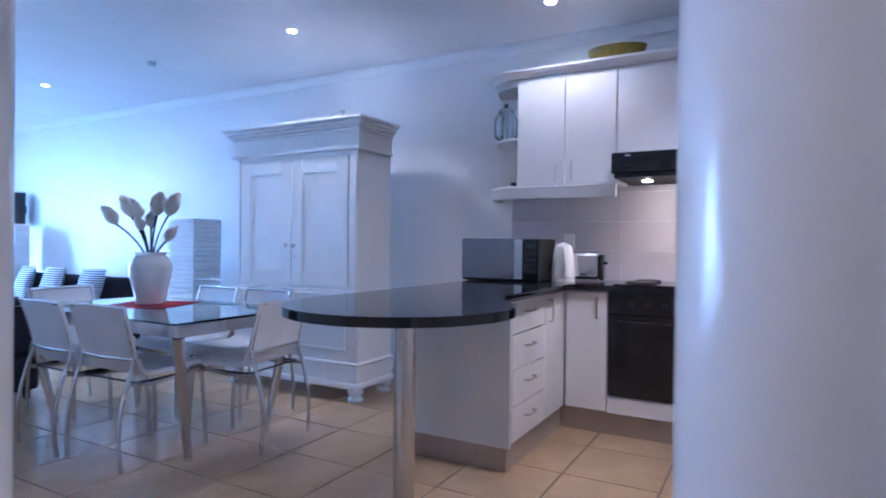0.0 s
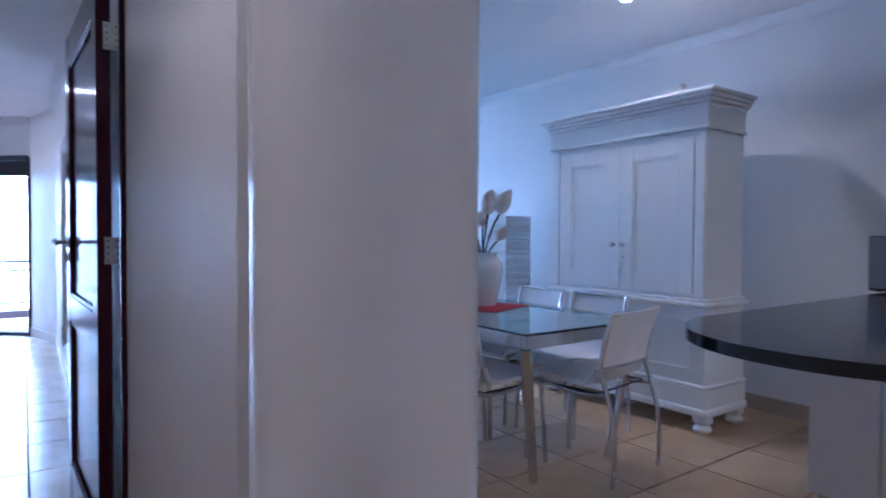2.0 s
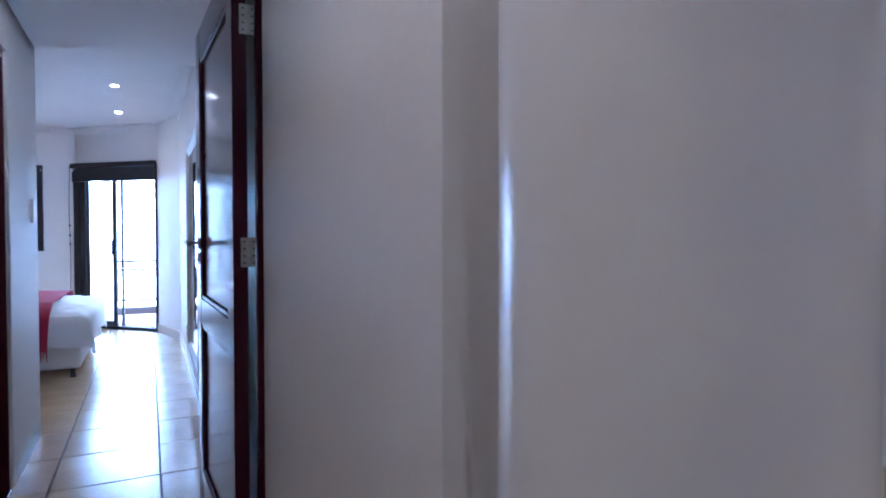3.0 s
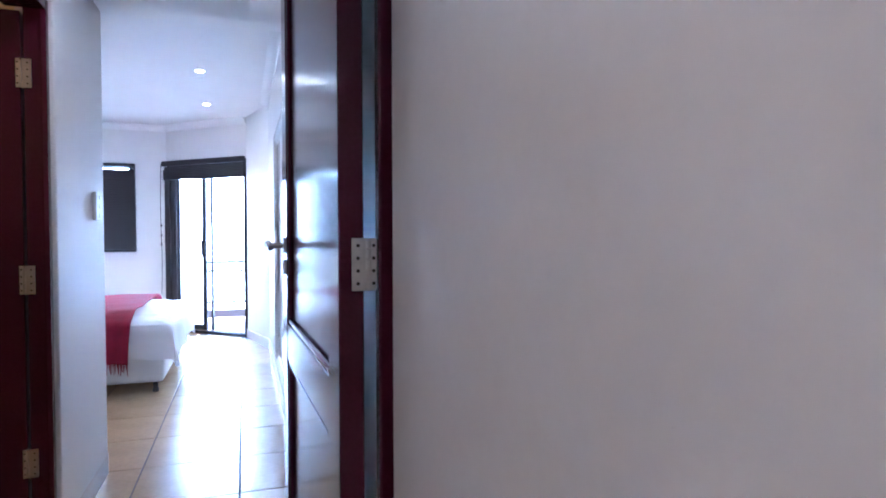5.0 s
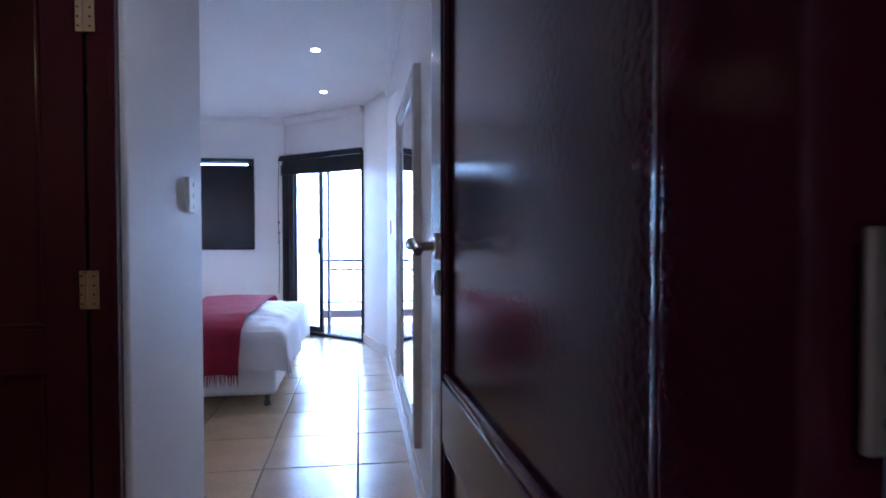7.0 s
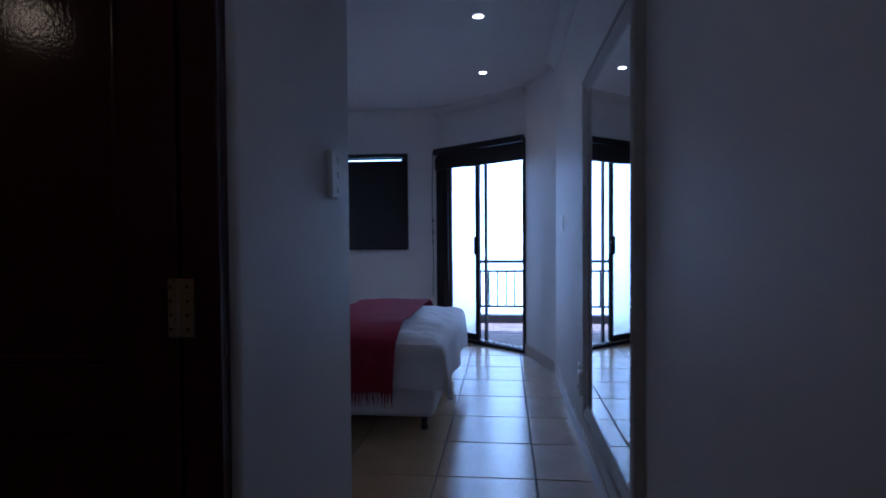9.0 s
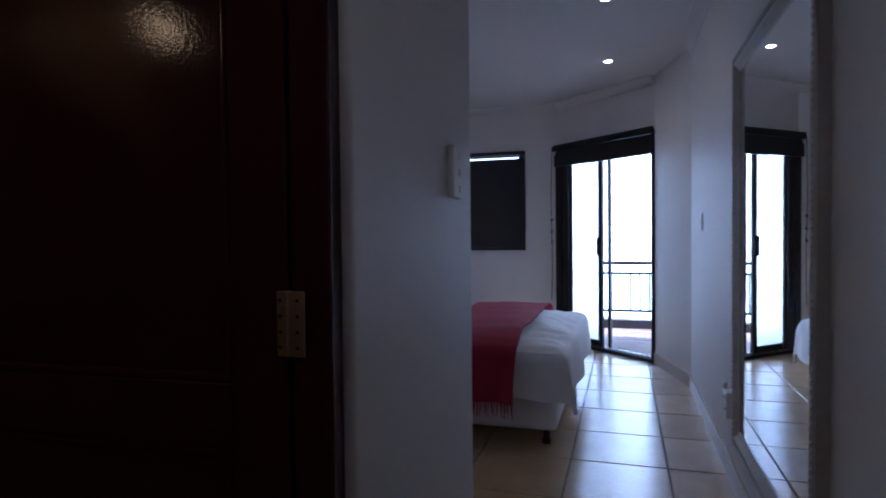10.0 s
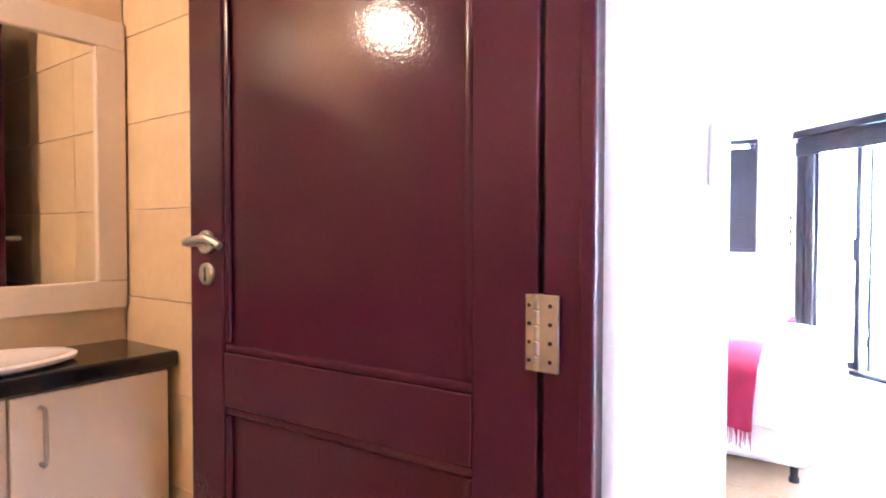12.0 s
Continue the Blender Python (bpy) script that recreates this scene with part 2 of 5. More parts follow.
def tube(points, r, n=4, seg=10, bm=None, taper=None):
    own = bmesh.new()
    line = curve_points(points, n) if n > 1 else [Vector(q) for q in points]
    rings = []
    ref = Vector((0.3, 0.2, 1)).normalized()
    for i, c in enumerate(line):
        d = (line[min(i + 1, len(line) - 1)] - line[max(i - 1, 0)]).normalized()
        side = d.cross(ref)
        if side.length < 0.05:
            side = d.cross(Vector((1, 0, 0)))
        side.normalize()
        up = side.cross(d)
        rad = r if taper is None else r + (taper - r) * i / (len(line) - 1)
        rings.append([own.verts.new(c + rad * (math.cos(2 * math.pi * k / seg) * side + math.sin(2 * math.pi * k / seg) * up)) for k in range(seg)])
    for a, b in zip(rings, rings[1:]):
        for k in range(seg):
            own.faces.new((a[k], a[(k + 1) % seg], b[(k + 1) % seg], b[k]))
    own.faces.new(rings[0][::-1])
    own.faces.new(rings[-1])
    return join(bm, own)


def prism(outline, z0, z1, bevel=0.0, seg=2):
    bm = bmesh.new()
    low = [bm.verts.new((x, y, z0)) for x, y in outline]
    top = [bm.verts.new((x, y, z1)) for x, y in outline]
    n = len(outline)
    bm.faces.new(low[::-1])
    bm.faces.new(top)
    for i in range(n):
        bm.faces.new((low[i], low[(i + 1) % n], top[(i + 1) % n], top[i]))
    if bevel:
        edges = [e for e in bm.edges if abs(e.verts[0].co.z - e.verts[1].co.z) < 1e-6]
        bmesh.ops.bevel(bm, geom=edges, offset=bevel, segments=seg, affect="EDGES", profile=0.5)
    return bm


def sheet(nx, ny, fn, thick=0.012):
    """A cloth or cushion surface: fn(u, v) gives the place, u and v from 0 to 1."""
    bm = bmesh.new()
    g = [[bm.verts.new(fn(i / nx, j / ny)) for j in range(ny + 1)] for i in range(nx + 1)]
    for i in range(nx):
        for j in range(ny):
            bm.faces.new((g[i][j], g[i + 1][j], g[i + 1][j + 1], g[i][j + 1]))
    bmesh.ops.recalc_face_normals(bm, faces=bm.faces)
    if thick:
        bmesh.ops.solidify(bm, geom=bm.faces[:], thickness=thick)
    return bm


def wall_piece(name, x0, x1, y0, y1, z0, z1, material=None, bevel=0.0):
    ob = part(name, box(x0, x1, y0, y1, z0, z1, bevel, 4), material or M_WALL)
    return tagged(ob, kind="structure")


def wall_line(name, a, b, z0, z1, thick=0.16, material=None):
    """A wall from a to b on the plan; its thickness lies to the left of that line."""
    d = Vector((b[0] - a[0], b[1] - a[1]))
    bm = box(0, d.length, 0, thick, z0, z1)
    ob = part(name, bm, material or M_WALL)
    ob.matrix_world = pose(a[0], a[1], 0, 0, 0, math.degrees(math.atan2(d.y, d.x)))
    return tagged(ob, kind="structure")


# ---- the plan ----
HALL_L, HALL_R = -0.03, 0.845        # faces of the hall's two walls
RW = 0.15                           # thickness of the wall between hall and kitchen
FAR = 4.60                          # far wall of kitchen and lounge
LIVING_H, BED_H, HALL_H = 2.62, 2.485, 2.22
END_Y = 5.61                        # where the passage opens into the bedroom

# walls between hall or bedroom and the lounge
wall_piece("wall_hall_1", HALL_R, HALL_R + RW, -1.2, 0.42, 0, LIVING_H, M_GLOSS, 0.02)
tagged(part("wall_hall_2", prism([(0.842, 2.19), (HALL_R + RW, 2.19), (HALL_R + RW, 3.295), (0.826, 3.295)], 0, LIVING_H, 0.004), M_GLOSS), kind="structure")
wall_piece("wall_hall_link", 0.96, HALL_R + RW - 0.003, 2.0, 2.19, 0, 2.12, M_GLOSS)
wall_piece("wall_hall_return", 0.88, HALL_R + RW, 3.296, 3.356, 0, LIVING_H)
wall_piece("wall_hall_head", HALL_R, HALL_R + RW, 0.42, 2.19, 2.12, LIVING_H, M_GLOSS)
wall_piece("wall_bedroom_east", HALL_R, HALL_R + RW, 3.392, 8.63, 0, LIVING_H)
# left wall with the bathroom door's opening
wall_piece("wall_west_1", HALL_L - 0.12, HALL_L, -1.2, 4.04, 0, BED_H)
wall_piece("wall_west_2", HALL_L - 0.12, HALL_L, 4.85, END_Y, 0, BED_H, M_WALL, 0.012)
wall_piece("wall_west_head", HALL_L - 0.12, HALL_L, 4.04, 4.85, 1.99, BED_H)
wall_piece("wall_south", HALL_L - 0.12, FAR, -1.36, -1.2, 0, LIVING_H)
# head over the bedroom door
wall_piece("wall_bedroom_head", HALL_L, HALL_R + RW, 3.306, 3.391, 2.04, HALL_H)
# bulkhead where the passage's low ceiling ends
wall_piece("wall_bulkhead", HALL_L, HALL_R, END_Y - 0.12, END_Y, HALL_H, BED_H)
# bedroom
wall_line("wall_bedroom_south", (-3.2, END_Y - 0.12), (HALL_L - 0.12, END_Y - 0.12), 0, BED_H, 0.12)
wall_line("wall_bedroom_west", (-3.2, 10.33), (-3.2, END_Y - 0.12), 0, BED_H, -0.16)
SLA, SLB = Vector((0.635, 9.42)), Vector((-0.275, 10.25))   # the sliding door's two jambs
wall_line("wall_bay", (HALL_R + 0.0, 8.63), tuple(SLA), 0, BED_H, -0.16)
SL = SLB - SLA
SLW = SL.length
SLROT = math.degrees(math.atan2(SL.y, SL.x))
SLH = 2.03
head = wall_line("wall_bay_head", tuple(SLA), tuple(SLB), SLH, BED_H, -0.16)
BLX0, BLX1, BLZ0, BLZ1 = -1.55, -0.65, 0.99, 1.985
wall_piece("wall_north_1", BLX1, SLB.x, 10.28, 10.44, 0, BED_H)
wall_piece("wall_north_corner", SLB.x, SLB.x + 0.05, 10.255, 10.44, 0, SLH)
wall_piece("wall_north_corner_head", SLB.x, SLB.x + 0.25, 10.255, 10.44, SLH, BED_H)
wall_piece("wall_north_2", -3.2, BLX0, 10.28, 10.44, 0, BED_H)
wall_piece("wall_north_sill", BLX0, BLX1, 10.28, 10.44, 0, BLZ0)
wall_piece("wall_north_head", BLX0, BLX1, 10.28, 10.44, BLZ1, BED_H)
# kitchen and lounge
wall_piece("wall_east", FAR, FAR + 0.16, -1.36, 10.0, 0, LIVING_H)
wall_piece("wall_lounge_north_1", 1.03, 2.3, 9.74, 9.9, 0, LIVING_H)
wall_piece("wall_lounge_north_2", 3.4, FAR, 9.74, 9.9, 0, LIVING_H)
wall_piece("wall_lounge_north_head", 2.3, 3.4, 9.74, 9.9, 2.1, LIVING_H)
wall_piece("wall_lounge_north_sill", 2.3, 3.4, 9.74, 9.9, 0, 0.3)
wall_piece("wall_lounge_west", HALL_R + 0.01, HALL_R + RW, 8.63, 9.9, 0, LIVING_H)
# bathroom
BX, BY = -1.45, 4.93
wall_piece("wall_bath_west", BX - 0.12, BX, 2.6, BY, 0, BED_H)
wall_piece("wall_bath_north", BX - 0.12, HALL_L - 0.12, BY, BY + 0.1, 0, BED_H)
wall_piece("wall_bath_south", BX - 0.12, HALL_L - 0.12, 2.5, 2.6, 0, BED_H)
# ceilings
tagged(part("ceiling_lounge", box(HALL_R - 0.1, FAR + 0.16, -1.36, 9.9, LIVING_H, LIVING_H + 0.12), M_CEIL), kind="structure")
tagged(part("ceiling_hall", box(HALL_L, HALL_R, -1.2, END_Y - 0.12, HALL_H, HALL_H + 0.12), M_CEIL), kind="structure")
tagged(part("ceiling_bedroom", box(-3.3, HALL_R + RW, END_Y - 0.2, 10.6, BED_H, BED_H + 0.12), M_CEIL), kind="structure")
tagged(part("ceiling_bathroom", box(BX - 0.12, HALL_L - 0.12, 2.5, BY + 0.1, BED_H - 0.1, BED_H), M_CEIL), kind="structure")


# floors
TILE, TX, TY = 0.46, 0.576, 7.02
floor = tagged(part("floor", box(-3.3, FAR + 0.1, -1.3, 10.5, -0.10, -0.006), M_GROUT), kind="structure")
sea = tagged(part("ground", box(-2500, 2500, -2500, 2500, -14.2, -14), M_SEA), kind="structure")
# curved sheet that glows, added behind the balcony in place of bright distance
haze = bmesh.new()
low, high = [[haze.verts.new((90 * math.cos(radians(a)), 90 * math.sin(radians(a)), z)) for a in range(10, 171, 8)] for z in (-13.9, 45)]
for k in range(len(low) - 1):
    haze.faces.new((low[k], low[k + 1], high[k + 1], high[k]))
tagged(part("backdrop", haze, M_BACKDROP_GLOW), "glowing white backdrop standing in for the bright outdoors beyond the balcony", "backdrop", kind="structure")
balcony = tagged(part("balcony_floor", prism([(0.98, 9.55), (-0.2, 10.47), (-3.2, 10.47), (-3.2, 12.0), (3.0, 12.0), (3.0, 10.05), (0.98, 10.05)], -0.3, -0.03), M_GROUT), kind="structure")



# ---- cornices, skirtings, door frames ----
def trim(name, a, b, z, depth, height, material, profile):
    """A moulding along the plan line a-b; its profile lies to the left of the line."""
    d = Vector((b[0] - a[0], b[1] - a[1]))
    bm = bmesh.new()
    ends = [[bm.verts.new((s, p * depth, z + q * height)) for p, q in profile] for s in (0, d.length)]
    n = len(profile)
    for i in range(n):
        bm.faces.new((ends[0][i], ends[0][(i + 1) % n], ends[1][(i + 1) % n], ends[1][i]))
    bm.faces.new(ends[0])
    bm.faces.new(ends[1][::-1])
    ob = part(name, bm, material)
    ob.matrix_world = pose(a[0], a[1], 0, 0, 0, math.degrees(math.atan2(d.y, d.x)))
    return tagged(ob, kind="structure")


COVE = [(0, 0), (0.12, 0), (0.2, 0.25), (0.45, 0.6), (0.8, 0.82), (1, 0.88), (1, 1), (0, 1)]
SKIRT = [(0, 0), (1, 0), (1, 0.93), (0.8, 1), (0, 1)]
trim("cornice", (FAR, -1.2), (FAR, 9.74), LIVING_H - 0.07, 0.07, 0.07, M_CEIL, COVE)
trim("cornice", (HALL_L, 5.49), (HALL_L, -1.2), HALL_H - 0.06, -0.06, 0.06, M_CEIL, COVE)
trim("cornice", (-3.2, 10.28), (-0.3, 10.28), BED_H - 0.07, -0.07, 0.07, M_CEIL, COVE)
trim("cornice", (SLB.x, SLB.y), (SLA.x, SLA.y), BED_H - 0.07, -0.07, 0.07, M_CEIL, COVE)
trim("cornice", (HALL_R, 5.62), (HALL_R, 8.63), BED_H - 0.07, 0.07, 0.07, M_CEIL, COVE)
trim("baseboard", (FAR, 2.3), (FAR, 9.74), 0, 0.012, 0.10, M_SKIRT, SKIRT)
trim("baseboard", (HALL_L, END_Y), (HALL_L, 4.9), 0, -0.012, 0.10, M_SKIRT, SKIRT)
trim("baseboard", (HALL_L, END_Y), (-3.2, END_Y), 0, -0.012, 0.10, M_SKIRT, SKIRT)
trim("baseboard", (HALL_R, 3.42), (HALL_R, 8.63), 0, 0.012, 0.10, M_SKIRT, SKIRT)
trim("baseboard", (HALL_R, 8.63), (SLA.x, SLA.y), 0, 0.012, 0.10, M_SKIRT, SKIRT)
trim("baseboard", (-3.2, 10.28), (SLB.x, 10.28), 0, -0.012, 0.10, M_SKIRT, SKIRT)


def cyl(x, y, z0, z1, r, n=16, bm=None):
    return lathe([(r * 0.9, z0), (r, z0 + 0.001), (r, z1 - 0.001), (r * 0.9, z1)], n, (x, y, 0), bm)


def lying(bm, at, rx=0, ry=0, rz=0):
    return moved(bm, pose(*at, rx, ry, rz))


def hinge(parent, x, y, z, rz, h=0.11, right=0.027, left=0.027):
    """A butt hinge: pin with knuckles at x, y; its two leaves are parts of the door's frame and leaf."""
    ob = part("hinge", tube([(0, 0, -h / 2), (0, 0, h / 2)], 0.006, 1, 10), M_NICKEL, parent, "satin nickel butt hinge", pose(x, y, z, 0, 0, rz))
    for sx in (right, -left):
        part("hinge_plate", box(min(0, sx), max(0, sx), -0.006, -0.002, -h / 2, h / 2, 0.001, 1), M_NICKEL, ob)
    for k in range(4):
        for sx in (right * 0.63, -left * 0.63):
            part("screw", lying(cyl(0, 0, -0.001, 0.0015, 0.003, 10), (sx, -0.006, (k - 1.5) * h * 0.24), 90), M_ALU, ob)
    for k in range(5):
        part("knuckle", cyl(0, 0, (k - 2.5) * h / 5 + 0.001, (k - 1.5) * h / 5 - 0.001, 0.0075, 12), M_NICKEL, ob)
    return ob


def lever(parent, x, z, face, way):
    """A lever handle on a rose, with a keyhole plate below; face is the y of the leaf's surface, way the side it points to."""
    s = -1 if face < 0 else 1
    h = part("handle", lying(lathe([(0.023, 0), (0.023, 0.006), (0.019, 0.009)], 24), (x, face, z), -90 * s), M_NICKEL, parent, "curved satin nickel lever handle")
    part("lever", tube([(x, face, z), (x, face + s * 0.045, z), (x + way * 0.03, face + s * 0.055, z + 0.004), (x + way * 0.075, face + s * 0.055, z + 0.008), (x + way * 0.105, face + s * 0.05, z - 0.006)], 0.0078, 5, 10), M_NICKEL, h)
    k = part("keyhole_plate", lying(lathe([(0.022, 0), (0.022, 0.004), (0.019, 0.006)], 24), (x, face, z - 0.062), -90 * s), M_NICKEL, parent)
    part("keyhole", box(x - 0.003, x + 0.003, face + s * 0.004, face + s * 0.0075, z - 0.076, z - 0.048, 0.001, 1), M_BLACKM, k)


def panel_door(name, label, at, rz, width, height=1.98, lever_z=1.10, hand=1, inset=0.055):
    """A framed door leaf with two sunk panels, hinged at x = 0 and running along +x."""
    d = thing(name, label, "door", at, rz, kind="structure")
    t = 0.021
    stile = 0.10
    bm = box(0, stile, -t, t, 0.006, height, 0.003)
    part("hinge_stile", bm, M_DOOR, d)
    part("lock_stile", box(width - stile, width, -t, t, 0.006, height, 0.003), M_DOOR, d)
    rails = [("bottom_rail", 0.006, 0.20), ("lock_rail", 0.80, 0.905), ("top_rail", height - 0.12, height)]
    for n, z0, z1 in rails:
        part(n, box(stile, width - stile, -t + 0.001, t - 0.001, z0, z1, 0.003), M_DOOR, d)
    for z0, z1 in ((0.20, 0.80), (0.905, height - 0.12)):
        p = part("panel", box(stile - 0.005, width - stile + 0.005, -0.008, 0.008, z0 - 0.005, z1 + 0.005), M_DOOR, d)
        for s in (-1, 1):
            for u0, u1, v0, v1 in ((stile, width - stile, z0, z0 + 0.016), (stile, width - stile, z1 - 0.016, z1), (stile, stile + 0.016, z0 + 0.016, z1 - 0.016), (width - stile - 0.016, width - stile, z0 + 0.016, z1 - 0.016)):
                part("moulding", box(u0, u1, s * 0.0075, s * 0.018, v0, v1, 0.005, 2), M_DOOR, p)
    for s in (-1, 1):
        lever(d, width - inset, lever_z, s * t, -hand)
    return d


# bathroom door: frame, leaf and hinges
bath_frame = thing("door_frame_1", "dark mahogany door frame in the white passage wall", "door frame", kind="structure")
for n, y0, y1 in (("jamb", 4.808, 4.849), ("jamb", 4.041, 4.075)):
    part(n, box(HALL_L - 0.081, HALL_L - 0.014, y0, y1, 0, 2.012, 0.004), M_DOOR, bath_frame)
part("head", box(HALL_L - 0.135, HALL_L - 0.010, 4.075, 4.808, 1.945, 1.989, 0.004), M_DOOR, bath_frame)
part("stop", box(HALL_L - 0.026, HALL_L - 0.008, 4.796, 4.8075, 0, 1.945, 0.002), M_DOOR, bath_frame)
part("threshold", box(HALL_L - 0.12, HALL_L, 4.062, 4.808, 0.0, 0.008, 0.003), M_DOOR, bath_frame)
bath_door = panel_door("door_1", "glossy dark mahogany panel door, open into the bathroom", (-0.121, 4.832, 0.0), 183.0, 0.750, 1.935, 1.115, 1)
for z in (0.36, 1.004, 1.72):
    hinge(bath_frame, -0.116, 4.806, z, 0, 0.100, 0.031, 0.016)

# bedroom door
bed_frame = thing("door_frame_2", "dark mahogany door frame at the bedroom entrance", "door frame", kind="structure")
for n, x0, x1 in (("jamb", 0.818, HALL_R + RW), ("jamb", HALL_L, HALL_L + 0.045)):
    part(n, box(x0, x1, 3.357, 3.390, 0, 2.04, 0.004), M_DOOR, bed_frame)
part("head", box(HALL_L + 0.045, 0.818, 3.307, 3.390, 1.99, 2.04, 0.004), M_DOOR, bed_frame)
bed_door = panel_door("door_2", "glossy dark mahogany panel door standing open against the bedroom wall", (0.773, 3.362, 0.0), 92.3, 0.870, 1.98, 1.129, 1, 0.08)
for z in (0.25, 1.110, 1.78):
    hinge(bed_frame, 0.799, 3.357, z, 0.0, 0.086, 0.014, 0.027)

# round plastered columns on both sides of the opening between hall and kitchen
for name, cx, cy in (("column_1", 1.115, 0.545), ("column_2", 0.941, 1.941)):
    bm = lathe([(0.15, 0.0), (0.15, 0.7), (0.15, 1.4), (0.15, 2.119)], 96, (cx, cy, 0))
    tagged(part(name, bm, M_COLUMN), "white gloss painted round column", "column", kind="structure")


# ---- bedroom ----
def sliding_door():
    d = thing("sliding_door", "black aluminium sliding patio door, partly open to the balcony", "sliding door", (SLA.x, SLA.y, 0), SLROT)
    w, h, y0, y1 = SLW, SLH, -0.10, 0.0
    part("jamb", box(0, 0.045, y0, y1, 0, h, 0.004), M_ALU, d)
    part("jamb", box(w - 0.045, w, y0, y1, 0, h, 0.004), M_ALU, d)
    part("head", box(0.045, w - 0.045, y0, y1, h - 0.05, h, 0.004), M_ALU, d)
    sill = part("sill", box(0.045, w - 0.045, y0, y1, 0, 0.03, 0.004), M_ALU, d)
    for y in (-0.07, -0.03):
        part("track", box(0.045, w - 0.045, y - 0.004, y + 0.004, 0.03, 0.042, 0.001, 1), M_STEEL, sill)
    mid = w * 0.53
    for name, a, b, y in (("sliding_panel", mid - 0.01, w - 0.05, -0.035),):
        p = part(name, box(a, a + 0.05, y - 0.016, y + 0.016, 0.042, h - 0.05, 0.003), M_ALU, d)
        part("stile", box(b - 0.05, b, y - 0.016, y + 0.016, 0.042, h - 0.05, 0.003), M_ALU, p)
        part("rail", box(a + 0.05, b - 0.05, y - 0.016, y + 0.016, 0.042, 0.10, 0.003), M_ALU, p)
        part("rail", box(a + 0.05, b - 0.05, y - 0.016, y + 0.016, h - 0.11, h - 0.05, 0.003), M_ALU, p)
        g = part("pane", box(a + 0.045, b - 0.045, y - 0.003, y + 0.003, 0.095, h - 0.105), M_HAZY, p, "hazy pane of rough glass")
        g.visible_shadow = False
        part("handle", box(a - 0.018, a + 0.045, y + 0.016, y + 0.045, 0.92, 1.10, 0.006), M_BLACK, p)
    # the meeting stile of the second panel, slid behind the first
    part("rear_stile", box(mid - 0.075, mid - 0.045, -0.09, -0.062, 0.042, h - 0.05, 0.003), M_ALU, d)
    return d


sliding_door()
# roller-up bamboo style blind over the door, gathered at the top and hanging at one side
pelmet = thing("door_blind", "black slatted blind gathered above the sliding door", "blind", (SLA.x, SLA.y, 0), SLROT)
part("head_rail", box(0.0, SLW + 0.03, 0.015, 0.055, SLH - 0.04, SLH + 0.02, 0.004), M_BLIND, pelmet)
for k in range(9):
    z = SLH - 0.05 - 0.018 * k
    n = 0.62 * SLW if k > 1 else SLW * 0.98
    part("slat", box(0.0, n, 0.012, 0.058, z - 0.0175, z, 0.003, 1), M_BLIND, pelmet)
for k in range(5):
    z = SLH - 0.085 - 0.024 * k
    part("slat", box(0.62 * SLW, SLW, 0.012, 0.058, z - 0.0235, z, 0.003, 1), M_BLIND, pelmet)
for k in range(5):
    x = SLW - 0.21 + 0.05 * k
    part("side_slat", box(x, x + 0.044, -0.012 + 0.006 * (k % 2), 0.01 + 0.006 * (k % 2), 0.05, SLH - 0.05, 0.004, 1), M_BLIND, pelmet)
part("pull_cord", tube([(SLW + 0.05, 0.04, SLH), (SLW + 0.055, 0.05, 1.5), (SLW + 0.045, 0.045, 0.9), (SLW + 0.05, 0.05, 0.45)], 0.004, 6, 8), M_BLACKM, pelmet)
for z in (1.28, 1.16, 1.05):
    part("cord_bead", lathe([(0.004, -0.015), (0.011, -0.008), (0.012, 0.008), (0.004, 0.015)], 10, (SLW + 0.05, 0.046, z)), M_BLACKM, pelmet)

win = thing("window_1", "black framed bedroom window behind a dark blind", "window", kind="structure")
for x0, x1, z0, z1 in ((BLX0, BLX0 + 0.05, BLZ0, BLZ1), (BLX1 - 0.05, BLX1, BLZ0, BLZ1), (BLX0 + 0.05, BLX1 - 0.05, BLZ0, BLZ0 + 0.05), (BLX0 + 0.05, BLX1 - 0.05, BLZ1 - 0.018, BLZ1)):
    part("window_frame", box(x0, x1, 10.33, 10.39, z0, z1, 0.003), M_ALU, win)
wp = part("pane", box(BLX0 + 0.04, BLX1 - 0.04, 10.357, 10.363, BLZ0 + 0.04, BLZ1 - 0.015), M_GLASS, win)
wp.visible_shadow = False
blind = thing("window_blind", "closed dark wooden venetian blind over the bedroom window", "blind")
part("head_rail", box(BLX0 - 0.03, BLX1 + 0.03, 10.23, 10.278, BLZ1 - 0.01, BLZ1 + 0.03, 0.003), M_BLIND, blind)
part("bottom_rail", box(BLX0 - 0.03, BLX1 + 0.03, 10.232, 10.272, BLZ0 - 0.025, BLZ0 + 0.005, 0.003), M_BLIND, blind)
for x in (BLX0 - 0.03, BLX1 + 0.012):
    part("side_trim", box(x, x + 0.018, 10.225, 10.278, BLZ0 - 0.02, BLZ1 - 0.012, 0.002, 1), M_BLIND, blind)
slat_me = None
for k in range(32):
    z = BLZ0 + 0.02 + k * 0.0293
    bm = box((BLX0 - BLX1) / 2 - 0.012, (BLX1 - BLX0) / 2 + 0.010, -0.017, 0.017, -0.0014, 0.0014)
    if slat_me is None:
        slat_me = finish(bm, "slat")
        slat_me.materials.append(M_BLIND)
    else:
        bm.free()
    part("slat", slat_me, M_BLIND, blind, at=pose((BLX0 + BLX1) / 2, 10.252, z + 0.005, 70, 0, 0))


